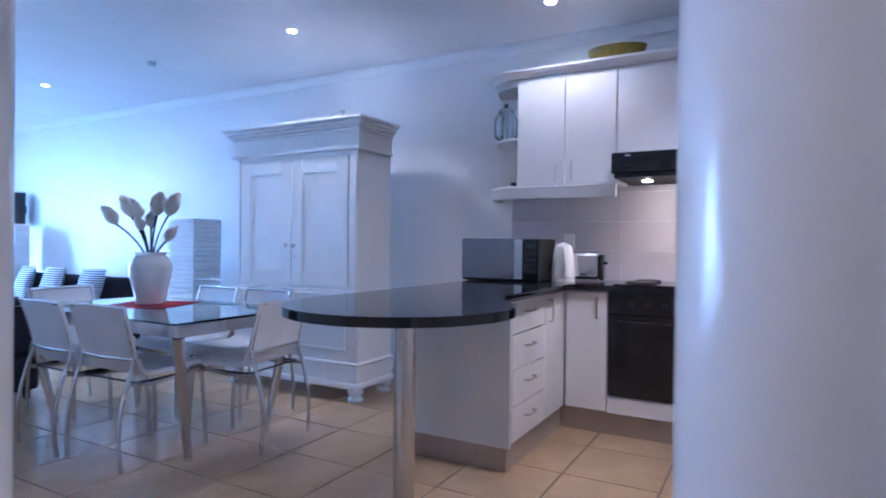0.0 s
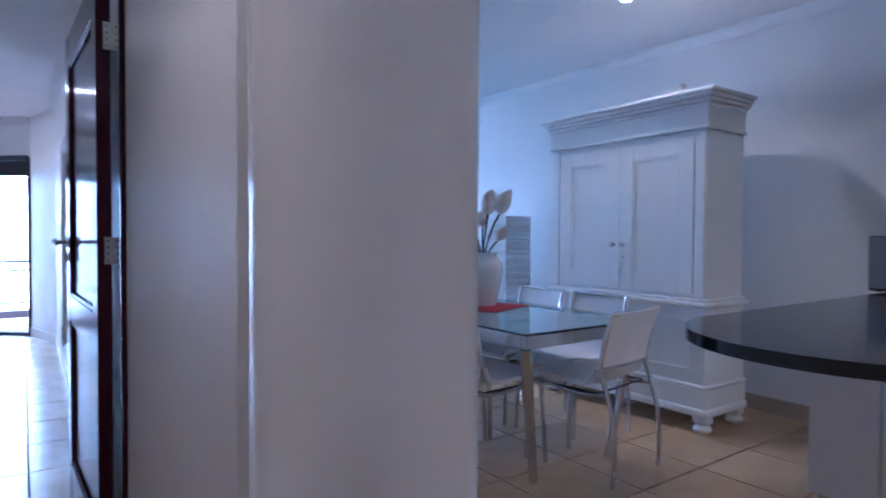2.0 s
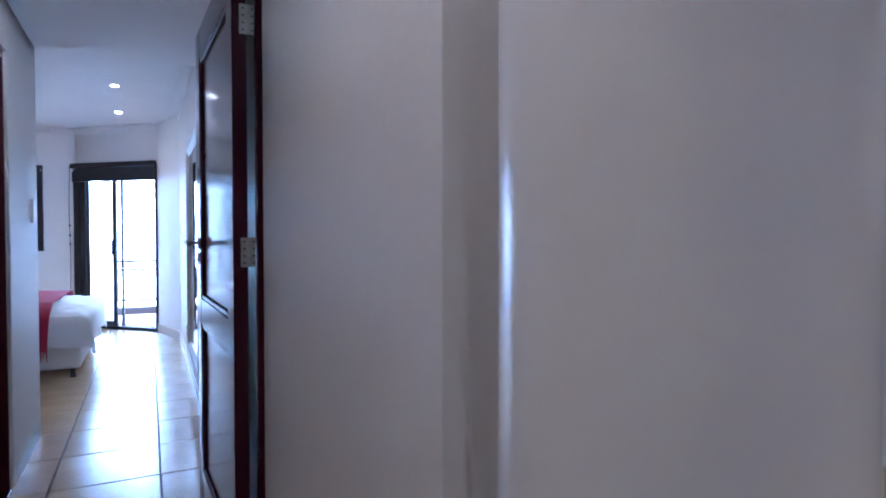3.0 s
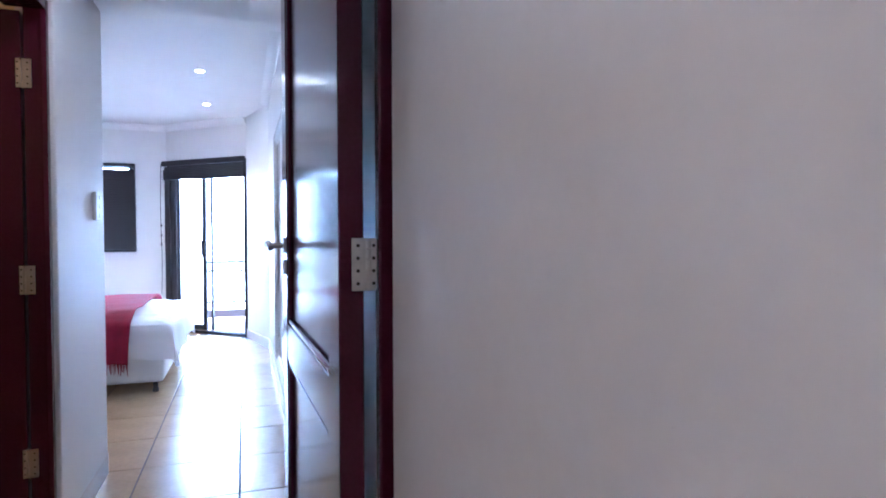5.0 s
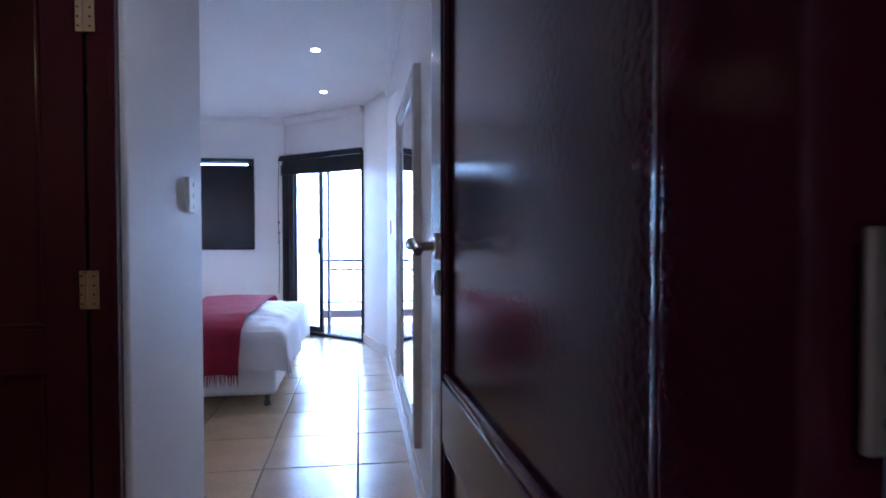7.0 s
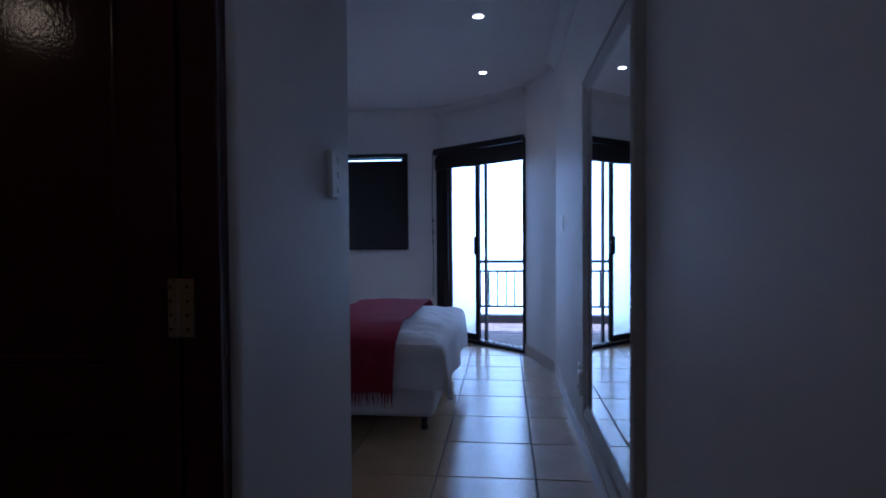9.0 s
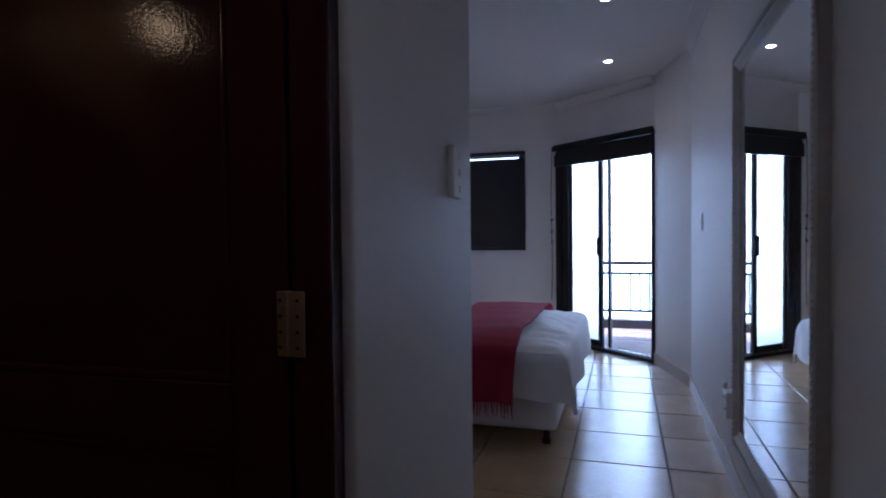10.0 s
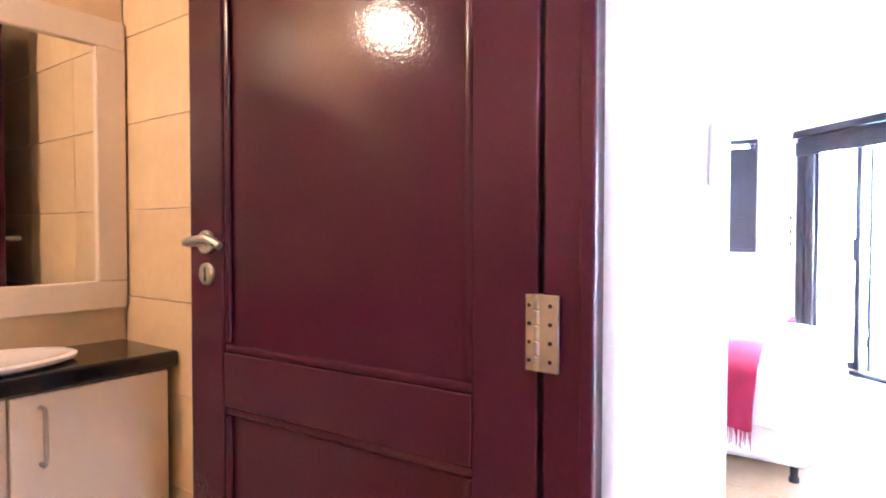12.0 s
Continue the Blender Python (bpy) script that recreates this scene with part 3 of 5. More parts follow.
def bed():
    b = thing("bed", "double bed with a white duvet over a white base", "bed")
    X0, X1, Y0, Y1 = -1.98, 0.03, 7.19, 8.70
    part("base", box(X0, X1, Y0, Y1, 0.07, 0.34, 0.03, 4), M_LINEN, b, "white upholstered bed base")
    part("mattress", box(X0 + 0.02, X1 - 0.02, Y0 + 0.02, Y1 - 0.02, 0.34, 0.48, 0.05, 4), M_LINEN, b)
    for x in (X1 - 0.06, X0 + 0.06):
        for y in (Y0 + 0.03, Y1 - 0.03):
            part("leg", lathe([(0.022, 0), (0.022, 0.02), (0.016, 0.03), (0.018, 0.072)], 16, (x, y, 0)), M_BLACKM, b)

    def drape(u, v):
        # u runs from head to foot, v from the far side to the near side; the ends hang down
        L, W, hang = X1 - X0 + 0.02, Y1 - Y0 + 0.04, 0.27
        s = u * (L + hang)
        w = (v - 0.5) * (W + 2 * hang)
        over_x = max(0.0, s - L)
        over_y = max(0.0, abs(w) - W / 2)
        sag = 0.03 * noise.noise(Vector((s * 3.1, w * 3.1, 2.0))) + 0.012 * noise.noise(Vector((s * 9, w * 9, 5.0)))
        side = 1 if w > 0 else -1
        drop = math.hypot(over_x, over_y) if over_x and over_y else over_x + over_y
        r = 0.09
        bulge = min(1, drop / r)
        fold = 0.016 * math.sin(s * 11 + 2 * noise.noise(Vector((s * 2, 0, 0)))) * min(1, over_y * 4) + 0.014 * math.sin(w * 9) * min(1, over_x * 4)
        out_x = (0.05 * math.sin(min(1, over_x / r) * math.pi / 2) + 0.10 * over_x) if over_x else 0
        out_y = (0.05 * math.sin(min(1, over_y / r) * math.pi / 2) + 0.10 * over_y) if over_y else 0
        x = X0 + min(s, L) + out_x + (fold if over_x and not over_y else 0)
        y = (Y0 + Y1) / 2 - (min(abs(w), W / 2) + out_y + (fold if over_y else 0)) * side
        edge = min(L - min(s, L), W / 2 - min(abs(w), W / 2))
        crown = 0.055 * min(1, edge / 0.25) ** 0.6
        z = 0.505 + crown + sag * (0.6 if drop else 1) - max(0, drop - 0.03)
        return (x, y, max(z, 0.20))

    part("duvet", sheet(90, 80, drape, 0.02), M_LINEN, b, "rumpled white cotton duvet")


bed()


def throw():
    t = thing("throw_blanket", "crimson fringed throw lying across the foot of the bed", "blanket")
    x0, x1 = -0.72, -0.17
    Y0, Y1 = 7.19, 8.70

    def lay(u, v):
        hang = 0.33
        W = Y1 - Y0 + 0.16
        w = (v - 0.5) * (W + 2 * hang)
        over = max(0.0, abs(w) - W / 2)
        side = 1 if w > 0 else -1
        x = x0 + (x1 - x0) * u + 0.012 * noise.noise(Vector((0, w * 3, u))) - 0.02 * over
        out = 0.055 * math.sin(min(1, over / 0.08) * math.pi / 2) + 0.05 * over + 0.012 * math.sin(u * 21 + 3 * noise.noise(Vector((u * 2, 0, 7)))) * min(1, over * 4)
        y = (Y0 + Y1) / 2 - (min(abs(w), W / 2) + out) * side
        edge = min(1, (W / 2 - min(abs(w), W / 2)) / 0.22) ** 0.6
        z = 0.552 + 0.055 * edge + 0.012 * noise.noise(Vector((x * 4, w * 4, 3))) - max(0, over - 0.03)
        return (x, y, z)

    part("cloth", sheet(30, 90, lay, 0.008), M_THROW, t)
    fr = bmesh.new()
    for k in range(62):
        u = (k + 0.5) / 62
        p = Vector(lay(u, 1.0))
        q = Vector((random.uniform(-0.012, 0.012), random.uniform(-0.012, 0.006), -random.uniform(0.05, 0.085)))
        tube([p + Vector((0, 0, 0.01)), p + q * 0.5 + Vector((random.uniform(-.004, .004), 0, 0)), p + q], 0.0035, 3, 5, fr, 0.0015)
    part("fringe", fr, M_THROW, t)


throw()


def wall_mirror():
    m = thing("wall_mirror", "tall wall mirror in an ornate silver frame", "mirror")
    y0, y1, z0, z1, w, x = 5.62, 6.74, 0.24, 1.86, 0.075, HALL_R - 0.001
    prof = [(0, 0), (0.030, 0.0), (0.036, 0.012), (0.030, 0.024), (0.034, 0.04), (0.024, 0.056), (0.018, 0.075), (0.006, 0.075), (0, 0.07)]

    def side(name, a, b, inward):
        bm = bmesh.new()
        ends = []
        for p, sgn in ((a, 1), (b, -1)):
            along = (b - a).normalized() * sgn
            ends.append([bm.verts.new(p + Vector((-d, 0, 0)) + inward * q + along * q) for d, q in prof])
        n = len(prof)
        for i in range(n):
            bm.faces.new((ends[0][i], ends[0][(i + 1) % n], ends[1][(i + 1) % n], ends[1][i]))
        bm.faces.new(ends[0])
        bm.faces.new(ends[1])
        f = part(name, bm, M_SILVER, m)
        L = (b - a).length
        d = (b - a).normalized()
        beads = bmesh.new()
        for k in range(int(L / 0.022)):
            c = a + d * (k * 0.022 + 0.01) + Vector((-0.032, 0, 0)) + inward * 0.024
            box(c.x - 0.005, c.x + 0.005, c.y - 0.006, c.y + 0.006, c.z - 0.006, c.z + 0.006, 0.003, 1, beads)
        part("beading", beads, M_SILVER, f)

    c = [Vector((x, y0, z0)), Vector((x, y1, z0)), Vector((x, y1, z1)), Vector((x, y0, z1))]
    side("frame_side", c[0], c[1], Vector((0, 0, 1)))
    side("frame_side", c[1], c[2], Vector((0, -1, 0)))
    side("frame_side", c[2], c[3], Vector((0, 0, -1)))
    side("frame_side", c[3], c[0], Vector((0, 1, 0)))
    part("mirror_glass", box(x - 0.014, x - 0.008, y0 + 0.07, y1 - 0.07, z0 + 0.07, z1 - 0.07), M_MIRROR, m)


wall_mirror()


def plate(name, label, category, at, rz, w, h, rockers, depth=0.010):
    """A wall plate: its back on y = 0, facing -y before turning."""
    p = thing(name, label, category, at, rz)
    part("plate", box(-w / 2, w / 2, -depth, 0, -h / 2, h / 2, 0.004), M_PLASTIC, p)
    for rx, rz_, rw, rh in rockers:
        part("rocker", box(rx - rw / 2, rx + rw / 2, -depth - 0.004, -depth + 0.001, rz_ - rh / 2, rz_ + rh / 2, 0.002), M_PLASTIC, p)
    return p


plate("light_switch", "white light switch on the bedroom wall", "light switch", (HALL_R, 8.0, 1.2), -90, 0.07, 0.11, [(0, 0, 0.02, 0.035)])
for y, d in ((7.12, 0.010), (6.92, 0.035)):
    s = plate("wall_socket", "white double wall socket above the skirting", "socket", (HALL_R, y, 0.36), -90, 0.075, 0.12, [(0, 0.035, 0.02, 0.02)], d)
    for k in range(3):
        part("pin_hole", box(-0.018 + 0.018 * k - 0.004, -0.018 + 0.018 * k + 0.004, -d - 0.0015, -d + 0.002, -0.02 - 0.008 * (k == 1), -0.012 - 0.008 * (k == 1), 0.001, 1), M_BLACKM, s)
sw = plate("wall_control", "thick white control unit with buttons on the passage wall", "wall switch", (HALL_L, 5.412, 1.290), 90, 0.068, 0.128, [(0.018, 0.04, 0.018, 0.018), (0.018, 0.0, 0.018, 0.018), (0.018, -0.04, 0.018, 0.018)], 0.017)


def downlight(x, y, z, r=0.037):
    d = thing("downlight", "small round recessed ceiling downlight, lit", "ceiling light", (x, y, z), group="downlights")
    part("trim_ring", lathe([(r, -0.001), (r, -0.006), (r * 0.94, -0.009), (r * 0.8, -0.008), (r * 0.78, -0.0005)], 28), M_PLASTIC, d)
    part("lens", lathe([(r * 0.76, -0.0065), (r * 0.76, -0.001)], 24), M_LAMP, d)
    return d


for x, y in ((0.28, 7.55), (0.26, 8.83), (-1.5, 7.6), (-1.5, 8.9)):
    downlight(x, y, BED_H)
LIGHTS = ((3.59, 3.56), (3.58, 6.7), (3.95, 1.80), (3.1, 0.75))
for x, y in LIGHTS:
    downlight(x, y, LIVING_H)
# unseen hall fixtures; the two at x = 0.40 go with the added fill lamps
for x, y in ((0.20, 4.52), (0.40, 2.1), (0.40, 0.9)):
    downlight(x, y, HALL_H)

# balcony
def railing(a, b):
    d = Vector((b[0] - a[0], b[1] - a[1]))
    r = thing("balcony_railing", "black metal balcony railing with thin uprights", "railing", (a[0], a[1], -0.03), math.degrees(math.atan2(d.y, d.x)))
    L = d.length
    for z0, z1, h in ((0.78, 0.82, 0.03), (0.66, 0.69, 0.015), (0.20, 0.23, 0.015)):
        part("rail", box(0, L, -h, h, z0, z1, 0.004), M_ALU, r)
    part("kerb", box(0, L, -0.08, 0.08, 0.0, 0.11, 0.006), M_BLIND, r)
    n = int(L / 0.11)
    bar = None
    for k in range(n + 1):
        if k % 12 == 0:
            part("post", box(k * L / n - 0.02, k * L / n + 0.02, -0.02, 0.02, 0.10, 0.80, 0.003), M_ALU, r)
            continue
        if bar is None:
            bar = finish(box(-0.011, 0.011, -0.011, 0.011, 0.22, 0.67), "bar")
            bar.materials.append(M_ALU)
        part("bar", bar, M_ALU, r, at=Matrix.Translation((k * L / n, 0, 0)))


railing((-3.2, 11.55), (3.0, 11.55))
pav = bmesh.new()
for i in range(-16, 15):
    for j in range(0, 24):
        x, y = 0.2 * i + 0.1 * (j % 2), 9.6 + 0.1 * j
        if (x + (y - 9.47) < 1.0 and y < 10.62) or y > 11.9:
            continue
        if y < 10.15 and x > 0.9:
            continue
        box(x, x + 0.193, y, y + 0.093, -0.04, -0.022 + random.uniform(-0.002, 0.002), bm=pav)
part("pavers", pav, M_PAVE, balcony)["kind"] = "stuff"


# ---- bathroom ----
def bathroom():
    v = thing("vanity_unit", "cream bathroom vanity cupboard below a black granite top", "vanity")
    part("body", box(BX + 0.002, -1.195, 3.4, BY - 0.03, 0.10, 0.80, 0.003), M_CREAM, v)
    part("plinth", box(BX + 0.002, -1.24, 3.4, BY - 0.03, 0.0, 0.10, 0.002), M_SKIRT, v)
    for y0, y1, hy in ((3.43, 3.98, 3.92), (3.985, 4.555, 4.05), (4.56, 4.895, 4.615)):
        d = part("door", box(-1.197, -1.177, y0, y1, 0.115, 0.795, 0.004), M_CREAM, v)
        part("handle", tube([(-1.177, hy, 0.765), (-1.153, hy, 0.76), (-1.150, hy, 0.705), (-1.153, hy, 0.65), (-1.177, hy, 0.645)], 0.005, 5, 8), M_NICKEL, d)
    c = thing("worktop", "polished black granite vanity top", "worktop")
    part("slab", box(BX + 0.001, -1.165, 3.38, BY - 0.012, 0.80, 0.84, 0.008, 3), M_GRANITE, c)
    b = thing("wash_basin", "white oval ceramic basin set in the granite", "basin", (-1.295, 4.50, 0.84))
    bm = lathe([(0.10, 0.004), (0.15, 0.0025), (0.19, 0.002), (0.205, 0.008), (0.207, 0.016), (0.198, 0.021), (0.18, 0.017), (0.15, 0.010), (0.09, 0.006), (0.02, 0.005)], 44, cap=True)
    moved(bm, Matrix.Diagonal((0.60, 1.12, 1, 1)))
    part("bowl", bm, M_CERAMIC, b)
    tp = thing("basin_tap", "chrome mixer tap beside the basin", "tap", (-1.405, 4.46, 0.84))
    part("body", lathe([(0.024, 0), (0.022, 0.06), (0.024, 0.09), (0.015, 0.10)], 20), M_CHROME, tp)
    part("spout", tube([(0, 0, 0.06), (0.06, 0, 0.085), (0.11, 0, 0.07)], 0.011, 5, 10), M_CHROME, tp)
    part("lever", tube([(0, 0, 0.10), (0.03, 0, 0.125), (0.07, 0, 0.135)], 0.006, 4, 8), M_CHROME, tp)
    m = thing("bathroom_mirror", "large bathroom mirror in a wide cream frame", "mirror")
    y0, y1, z0, z1, w = 3.5, BY - 0.016, 0.93, 1.70, 0.075
    x0, x1 = BX + 0.011, BX + 0.036
    for u0, u1, v0, v1 in ((y0, y1, z0, z0 + w), (y0, y1, z1 - w, z1), (y0, y0 + w, z0 + w, z1 - w), (y1 - w, y1, z0 + w, z1 - w)):
        part("frame", box(x0, x1, u0, u1, v0, v1, 0.004), M_CREAM, m)
    part("mirror_glass", box(x0, x0 + 0.012, y0 + w - 0.005, y1 - w + 0.005, z0 + w - 0.005, z1 - w + 0.005), M_MIRROR, m)


bathroom()
bath_wall = bpy.data.objects["wall_bath_north"]
tile_me = {}


def wall_tile(parent, key, sx, sy, sz, at, material):
    if key not in tile_me:
        me = finish(box(-sx / 2, sx / 2, -sy / 2, sy / 2, -sz / 2, sz / 2, 0.0015, 1), "tile")
        me.materials.append(material)
        tile_me[key] = me
    part("tile", tile_me[key], material, parent, at=Matrix.Translation(at))


for i in range(4):
    for j in range(10):
        z = 0.02 + 0.235 * (j + 0.5)
        wall_tile(bath_wall, "bn", 0.331, 0.010, 0.2335, (BX + 0.011 + 0.333 * (i + 0.5), BY - 0.005, z), M_BTILE)
bw = bpy.data.objects["wall_bath_west"]
for i in range(7):
    for j in range(10):
        wall_tile(bw, "bw", 0.010, 0.331, 0.2335, (BX + 0.005, BY - 0.010 - 0.333 * (i + 0.5), 0.02 + 0.235 * (j + 0.5)), M_BTILE)
bs = bpy.data.objects["wall_bath_south"]
for i in range(4):
    for j in range(10):
        wall_tile(bs, "bn", 0.331, 0.010, 0.2335, (BX + 0.011 + 0.333 * (i + 0.5), 2.605, 0.02 + 0.235 * (j + 0.5)), M_BTILE)


# ---- kitchen ----
CF = 4.02           # face of the base cabinets
TOP0, TOP1 = 0.865, 0.90


def bow_handle(parent, a, b, out, material=None):
    """A bow handle between a and b, standing off along out."""
    a, b, out = Vector(a), Vector(b), Vector(out)
    pts = [a, a + out * 0.8, a + out + (b - a) * 0.12, (a + b) / 2 + out * 1.1, b + out + (a - b) * 0.12, b + out * 0.8, b]
    part("handle", tube([tuple(p) for p in pts], 0.005, 3, 8), material or M_NICKEL, parent, "black bow handle" if material else "satin nickel bow handle")


def base_unit(name, label, y0, y1, handle_y):
    u = thing(name, label, "cabinet", group="kitchen base units")
    part("body", box(CF + 0.022, FAR - 0.02, y0, y1, 0.14, TOP0 - 0.001, 0.002), M_CAB, u)
    d = part("door", box(CF, CF + 0.02, y0 + 0.002, y1 - 0.002, 0.15, TOP0 - 0.008, 0.004), M_CAB, u)
    bow_handle(d, (CF, handle_y, 0.70), (CF, handle_y, 0.82), (-0.026, 0, 0))
    return u


base_unit("base_cabinet", "white kitchen base cabinet beside the oven", 1.45, 1.705, 1.51)
oven = thing("oven", "black built-in electric oven with a glass door", "oven")
part("body", box(CF + 0.012, FAR - 0.03, 0.832, 1.446, 0.24, TOP0 - 0.001, 0.003), M_BLACKM, oven)
part("control_panel", box(CF - 0.004, CF + 0.014, 0.834, 1.444, 0.735, TOP0 - 0.004, 0.003), M_BLACK, oven)
od = part("door", box(CF - 0.008, CF + 0.012, 0.834, 1.444, 0.245, 0.728, 0.005), M_BLACK, oven)
part("window", box(CF - 0.0095, CF - 0.006, 0.94, 1.33, 0.34, 0.62, 0.001, 1), M_BLACK, od)
bow_handle(od, (CF - 0.008, 0.90, 0.695), (CF - 0.008, 1.37, 0.695), (-0.035, 0, 0), M_BLACKM)
for k in range(5):
    part("knob", lying(lathe([(0.018, 0), (0.017, 0.012), (0.014, 0.016)], 18), (CF - 0.004, 0.95 + 0.09 * k, 0.795), 0, -90), M_BLACKM, oven)
ob = thing("oven_base_panel", "white panel below the built-in oven", "cabinet")
part("panel", box(CF, CF + 0.02, 0.81, 1.446, 0.14, 0.24, 0.003), M_CAB, ob)
part("side", box(CF, FAR - 0.02, 0.81, 0.828, 0.0, TOP0 - 0.001, 0.003), M_CAB, ob)
kick = thing("kitchen_plinth", "beige tiled plinth under the kitchen units", "plinth")
part("plinth", box(CF + 0.05, CF + 0.07, 0.828, 1.745, 0, 0.14, 0.003), M_SKIRT, kick)
part("plinth", box(3.215, CF + 0.05, 1.745, 1.765, 0, 0.14, 0.003), M_SKIRT, kick)
part("plinth", box(3.195, 3.215, 1.745, 2.29, 0, 0.14, 0.003), M_SKIRT, kick)

drw = thing("drawer_unit", "white four-drawer unit at the end of the peninsula", "drawers")
part("body", box(3.18, CF - 0.002, 1.73, 2.30, 0.14, TOP0 - 0.001, 0.003), M_CAB, drw)
part("end_panel", box(3.16, 3.179, 1.712, 2.31, 0.13, TOP0 - 0.001, 0.003), M_CAB, drw)
for k, (z0, z1) in enumerate(((0.15, 0.325), (0.33, 0.505), (0.51, 0.685), (0.69, 0.857))):
    d = part("drawer_front", box(3.183, 3.66, 1.71, 1.729, z0, z1, 0.004), M_CAB, drw)
    zz = (z0 + z1) / 2 + 0.02
    bow_handle(d, (3.35, 1.71, zz), (3.47, 1.71, zz), (0, -0.026, 0))
d = part("door", box(3.664, CF - 0.004, 1.71, 1.729, 0.15, 0.857, 0.004), M_CAB, drw)
bow_handle(d, (3.72, 1.71, 0.70), (3.72, 1.71, 0.82), (0, -0.026, 0))

# worktop with the round bar end
outline = []
cx, cy, rr = 2.42, 1.87, 0.45
for k in range(121):
    a = radians(90 + 236 * k / 120)
    outline.append((cx + rr * math.cos(a), cy + rr * math.sin(a)))
px, py = outline[-1]
outline += [(px + 0.06, py - 0.02 + 0.0), (px + 0.16, 1.675), (CF - 0.06, 1.675), (CF - 0.025, 1.64), (CF - 0.025, -0.55), (FAR - 0.001, -0.55), (FAR - 0.001, 2.32)]
wt = thing("worktop", "polished black granite worktop with a round breakfast bar end", "worktop")
part("slab", prism(outline, TOP0, TOP1, 0.012, 4), M_GRANITE, wt)
leg = thing("bar_leg", "brushed steel tubular leg under the breakfast bar", "table leg", (2.25, 1.74, 0))
part("tube", lathe([(0.038, 0.008), (0.038, TOP0 - 0.02)], 28), M_STEEL, leg)
part("foot", lathe([(0.058, 0), (0.058, 0.006), (0.042, 0.012)], 28), M_STEEL, leg)
part("top_flange", lathe([(0.042, TOP0 - 0.02), (0.06, TOP0 - 0.010), (0.06, TOP0 - 0.001)], 28), M_STEEL, leg)

hob = thing("hob", "black electric hob with four round plates", "hob")
part("plate", box(4.02, 4.50, 0.86, 1.42, TOP1, TOP1 + 0.008, 0.004), M_BLACK, hob)
for x, y, r in ((4.15, 1.0, 0.075), (4.15, 1.28, 0.09), (4.38, 1.0, 0.09), (4.38, 1.28, 0.075)):
    part("hotplate", lathe([(r, TOP1 + 0.008), (r, TOP1 + 0.017), (r * 0.93, TOP1 + 0.021), (r * 0.2, TOP1 + 0.019)], 28, (x, y, 0)), M_BLACKM, hob)

wm = thing("washing_machine", "white front-loading washing machine under the worktop", "washing machine")
wy0, wy1, wx = 0.205, 0.80, 3.98
part("body", box(wx, FAR - 0.05, wy0, wy1, 0.015, 0.845, 0.012, 3), M_PLASTIC, wm)
part("control_panel", box(wx - 0.008, wx + 0.002, wy0 + 0.01, wy1 - 0.01, 0.715, 0.835, 0.004), M_PLASTIC, wm)
part("detergent_drawer", box(wx - 0.013, wx - 0.006, wy1 - 0.20, wy1 - 0.02, 0.73, 0.82, 0.004), M_PLASTIC, wm)
part("display", box(wx - 0.010, wx - 0.007, wy0 + 0.10, wy0 + 0.28, 0.76, 0.80, 0.001, 1), M_BLACK, wm)
door = part("door", lying(lathe([(0.14, 0.0), (0.20, 0.0), (0.207, 0.015), (0.19, 0.028), (0.15, 0.03), (0.145, 0.012)], 40, cap=False), (wx, (wy0 + wy1) / 2, 0.43), 0, -90), M_CHROME, wm, "chrome ringed porthole door")
part("porthole", lying(lathe([(0.15, 0.0), (0.145, 0.018), (0.09, 0.03), (0.02, 0.034)], 32), (wx, (wy0 + wy1) / 2, 0.43), 0, -90), M_BLACK, door)
part("knob", lying(lathe([(0.028, 0), (0.026, 0.018), (0.02, 0.022)], 24), (wx - 0.008, wy0 + 0.34, 0.775), 0, -90), M_CHROME, wm)

# splashback tiles on the far wall
we = bpy.data.objects["wall_east"]
for i in range(10):
    for j in range(4):
        wall_tile(we, "sp", 0.008, 0.397, 0.197, (FAR - 0.004, 2.10 - 0.40 * (i + 0.5) + 0.2, 0.90 + 0.20 * (j + 0.5)), M_STILE)

# wall units
UF = 4.255


def wall_unit(y0, y1, z0, z1, handles, label, name="wall_cabinet"):
    u = thing(name, label, "cabinet", group="kitchen wall units")
    part("body", box(UF + 0.022, FAR - 0.010, y0 + 0.001, y1 - 0.001, z0, z1, 0.002), M_CAB, u)
    n = len(handles)
    w = (y1 - y0) / n
    for k, (hy, h0, h1) in enumerate(handles):
        d = part("door", box(UF, UF + 0.020, y0 + k * w + 0.0015, y0 + (k + 1) * w - 0.0015, z0 + 0.002, z1 - 0.002, 0.004), M_CAB, u)
        bow_handle(d, (UF, hy, h0), (UF, hy, h1), (-0.026, 0, 0))
    return u


wall_unit(1.46, 2.13, 1.53, 2.262, [(1.745, 1.56, 1.68), (1.845, 1.56, 1.68)], "white two-door kitchen wall cabinet with nickel handles")
wall_unit(0.84, 1.457, 1.695, 2.262, [(0.90, 1.72, 1.84)], "white kitchen wall cabinet above the cooker hood")
wall_unit(0.38, 0.837, 1.53, 2.262, [(0.79, 1.56, 1.68)], "white single kitchen wall cabinet with a nickel handle")
wall_unit(-0.45, 0.377, 1.53, 2.262, [(-0.1, 1.56, 1.68), (0.03, 1.56, 1.68)], "white kitchen wall cabinet beside the window end")


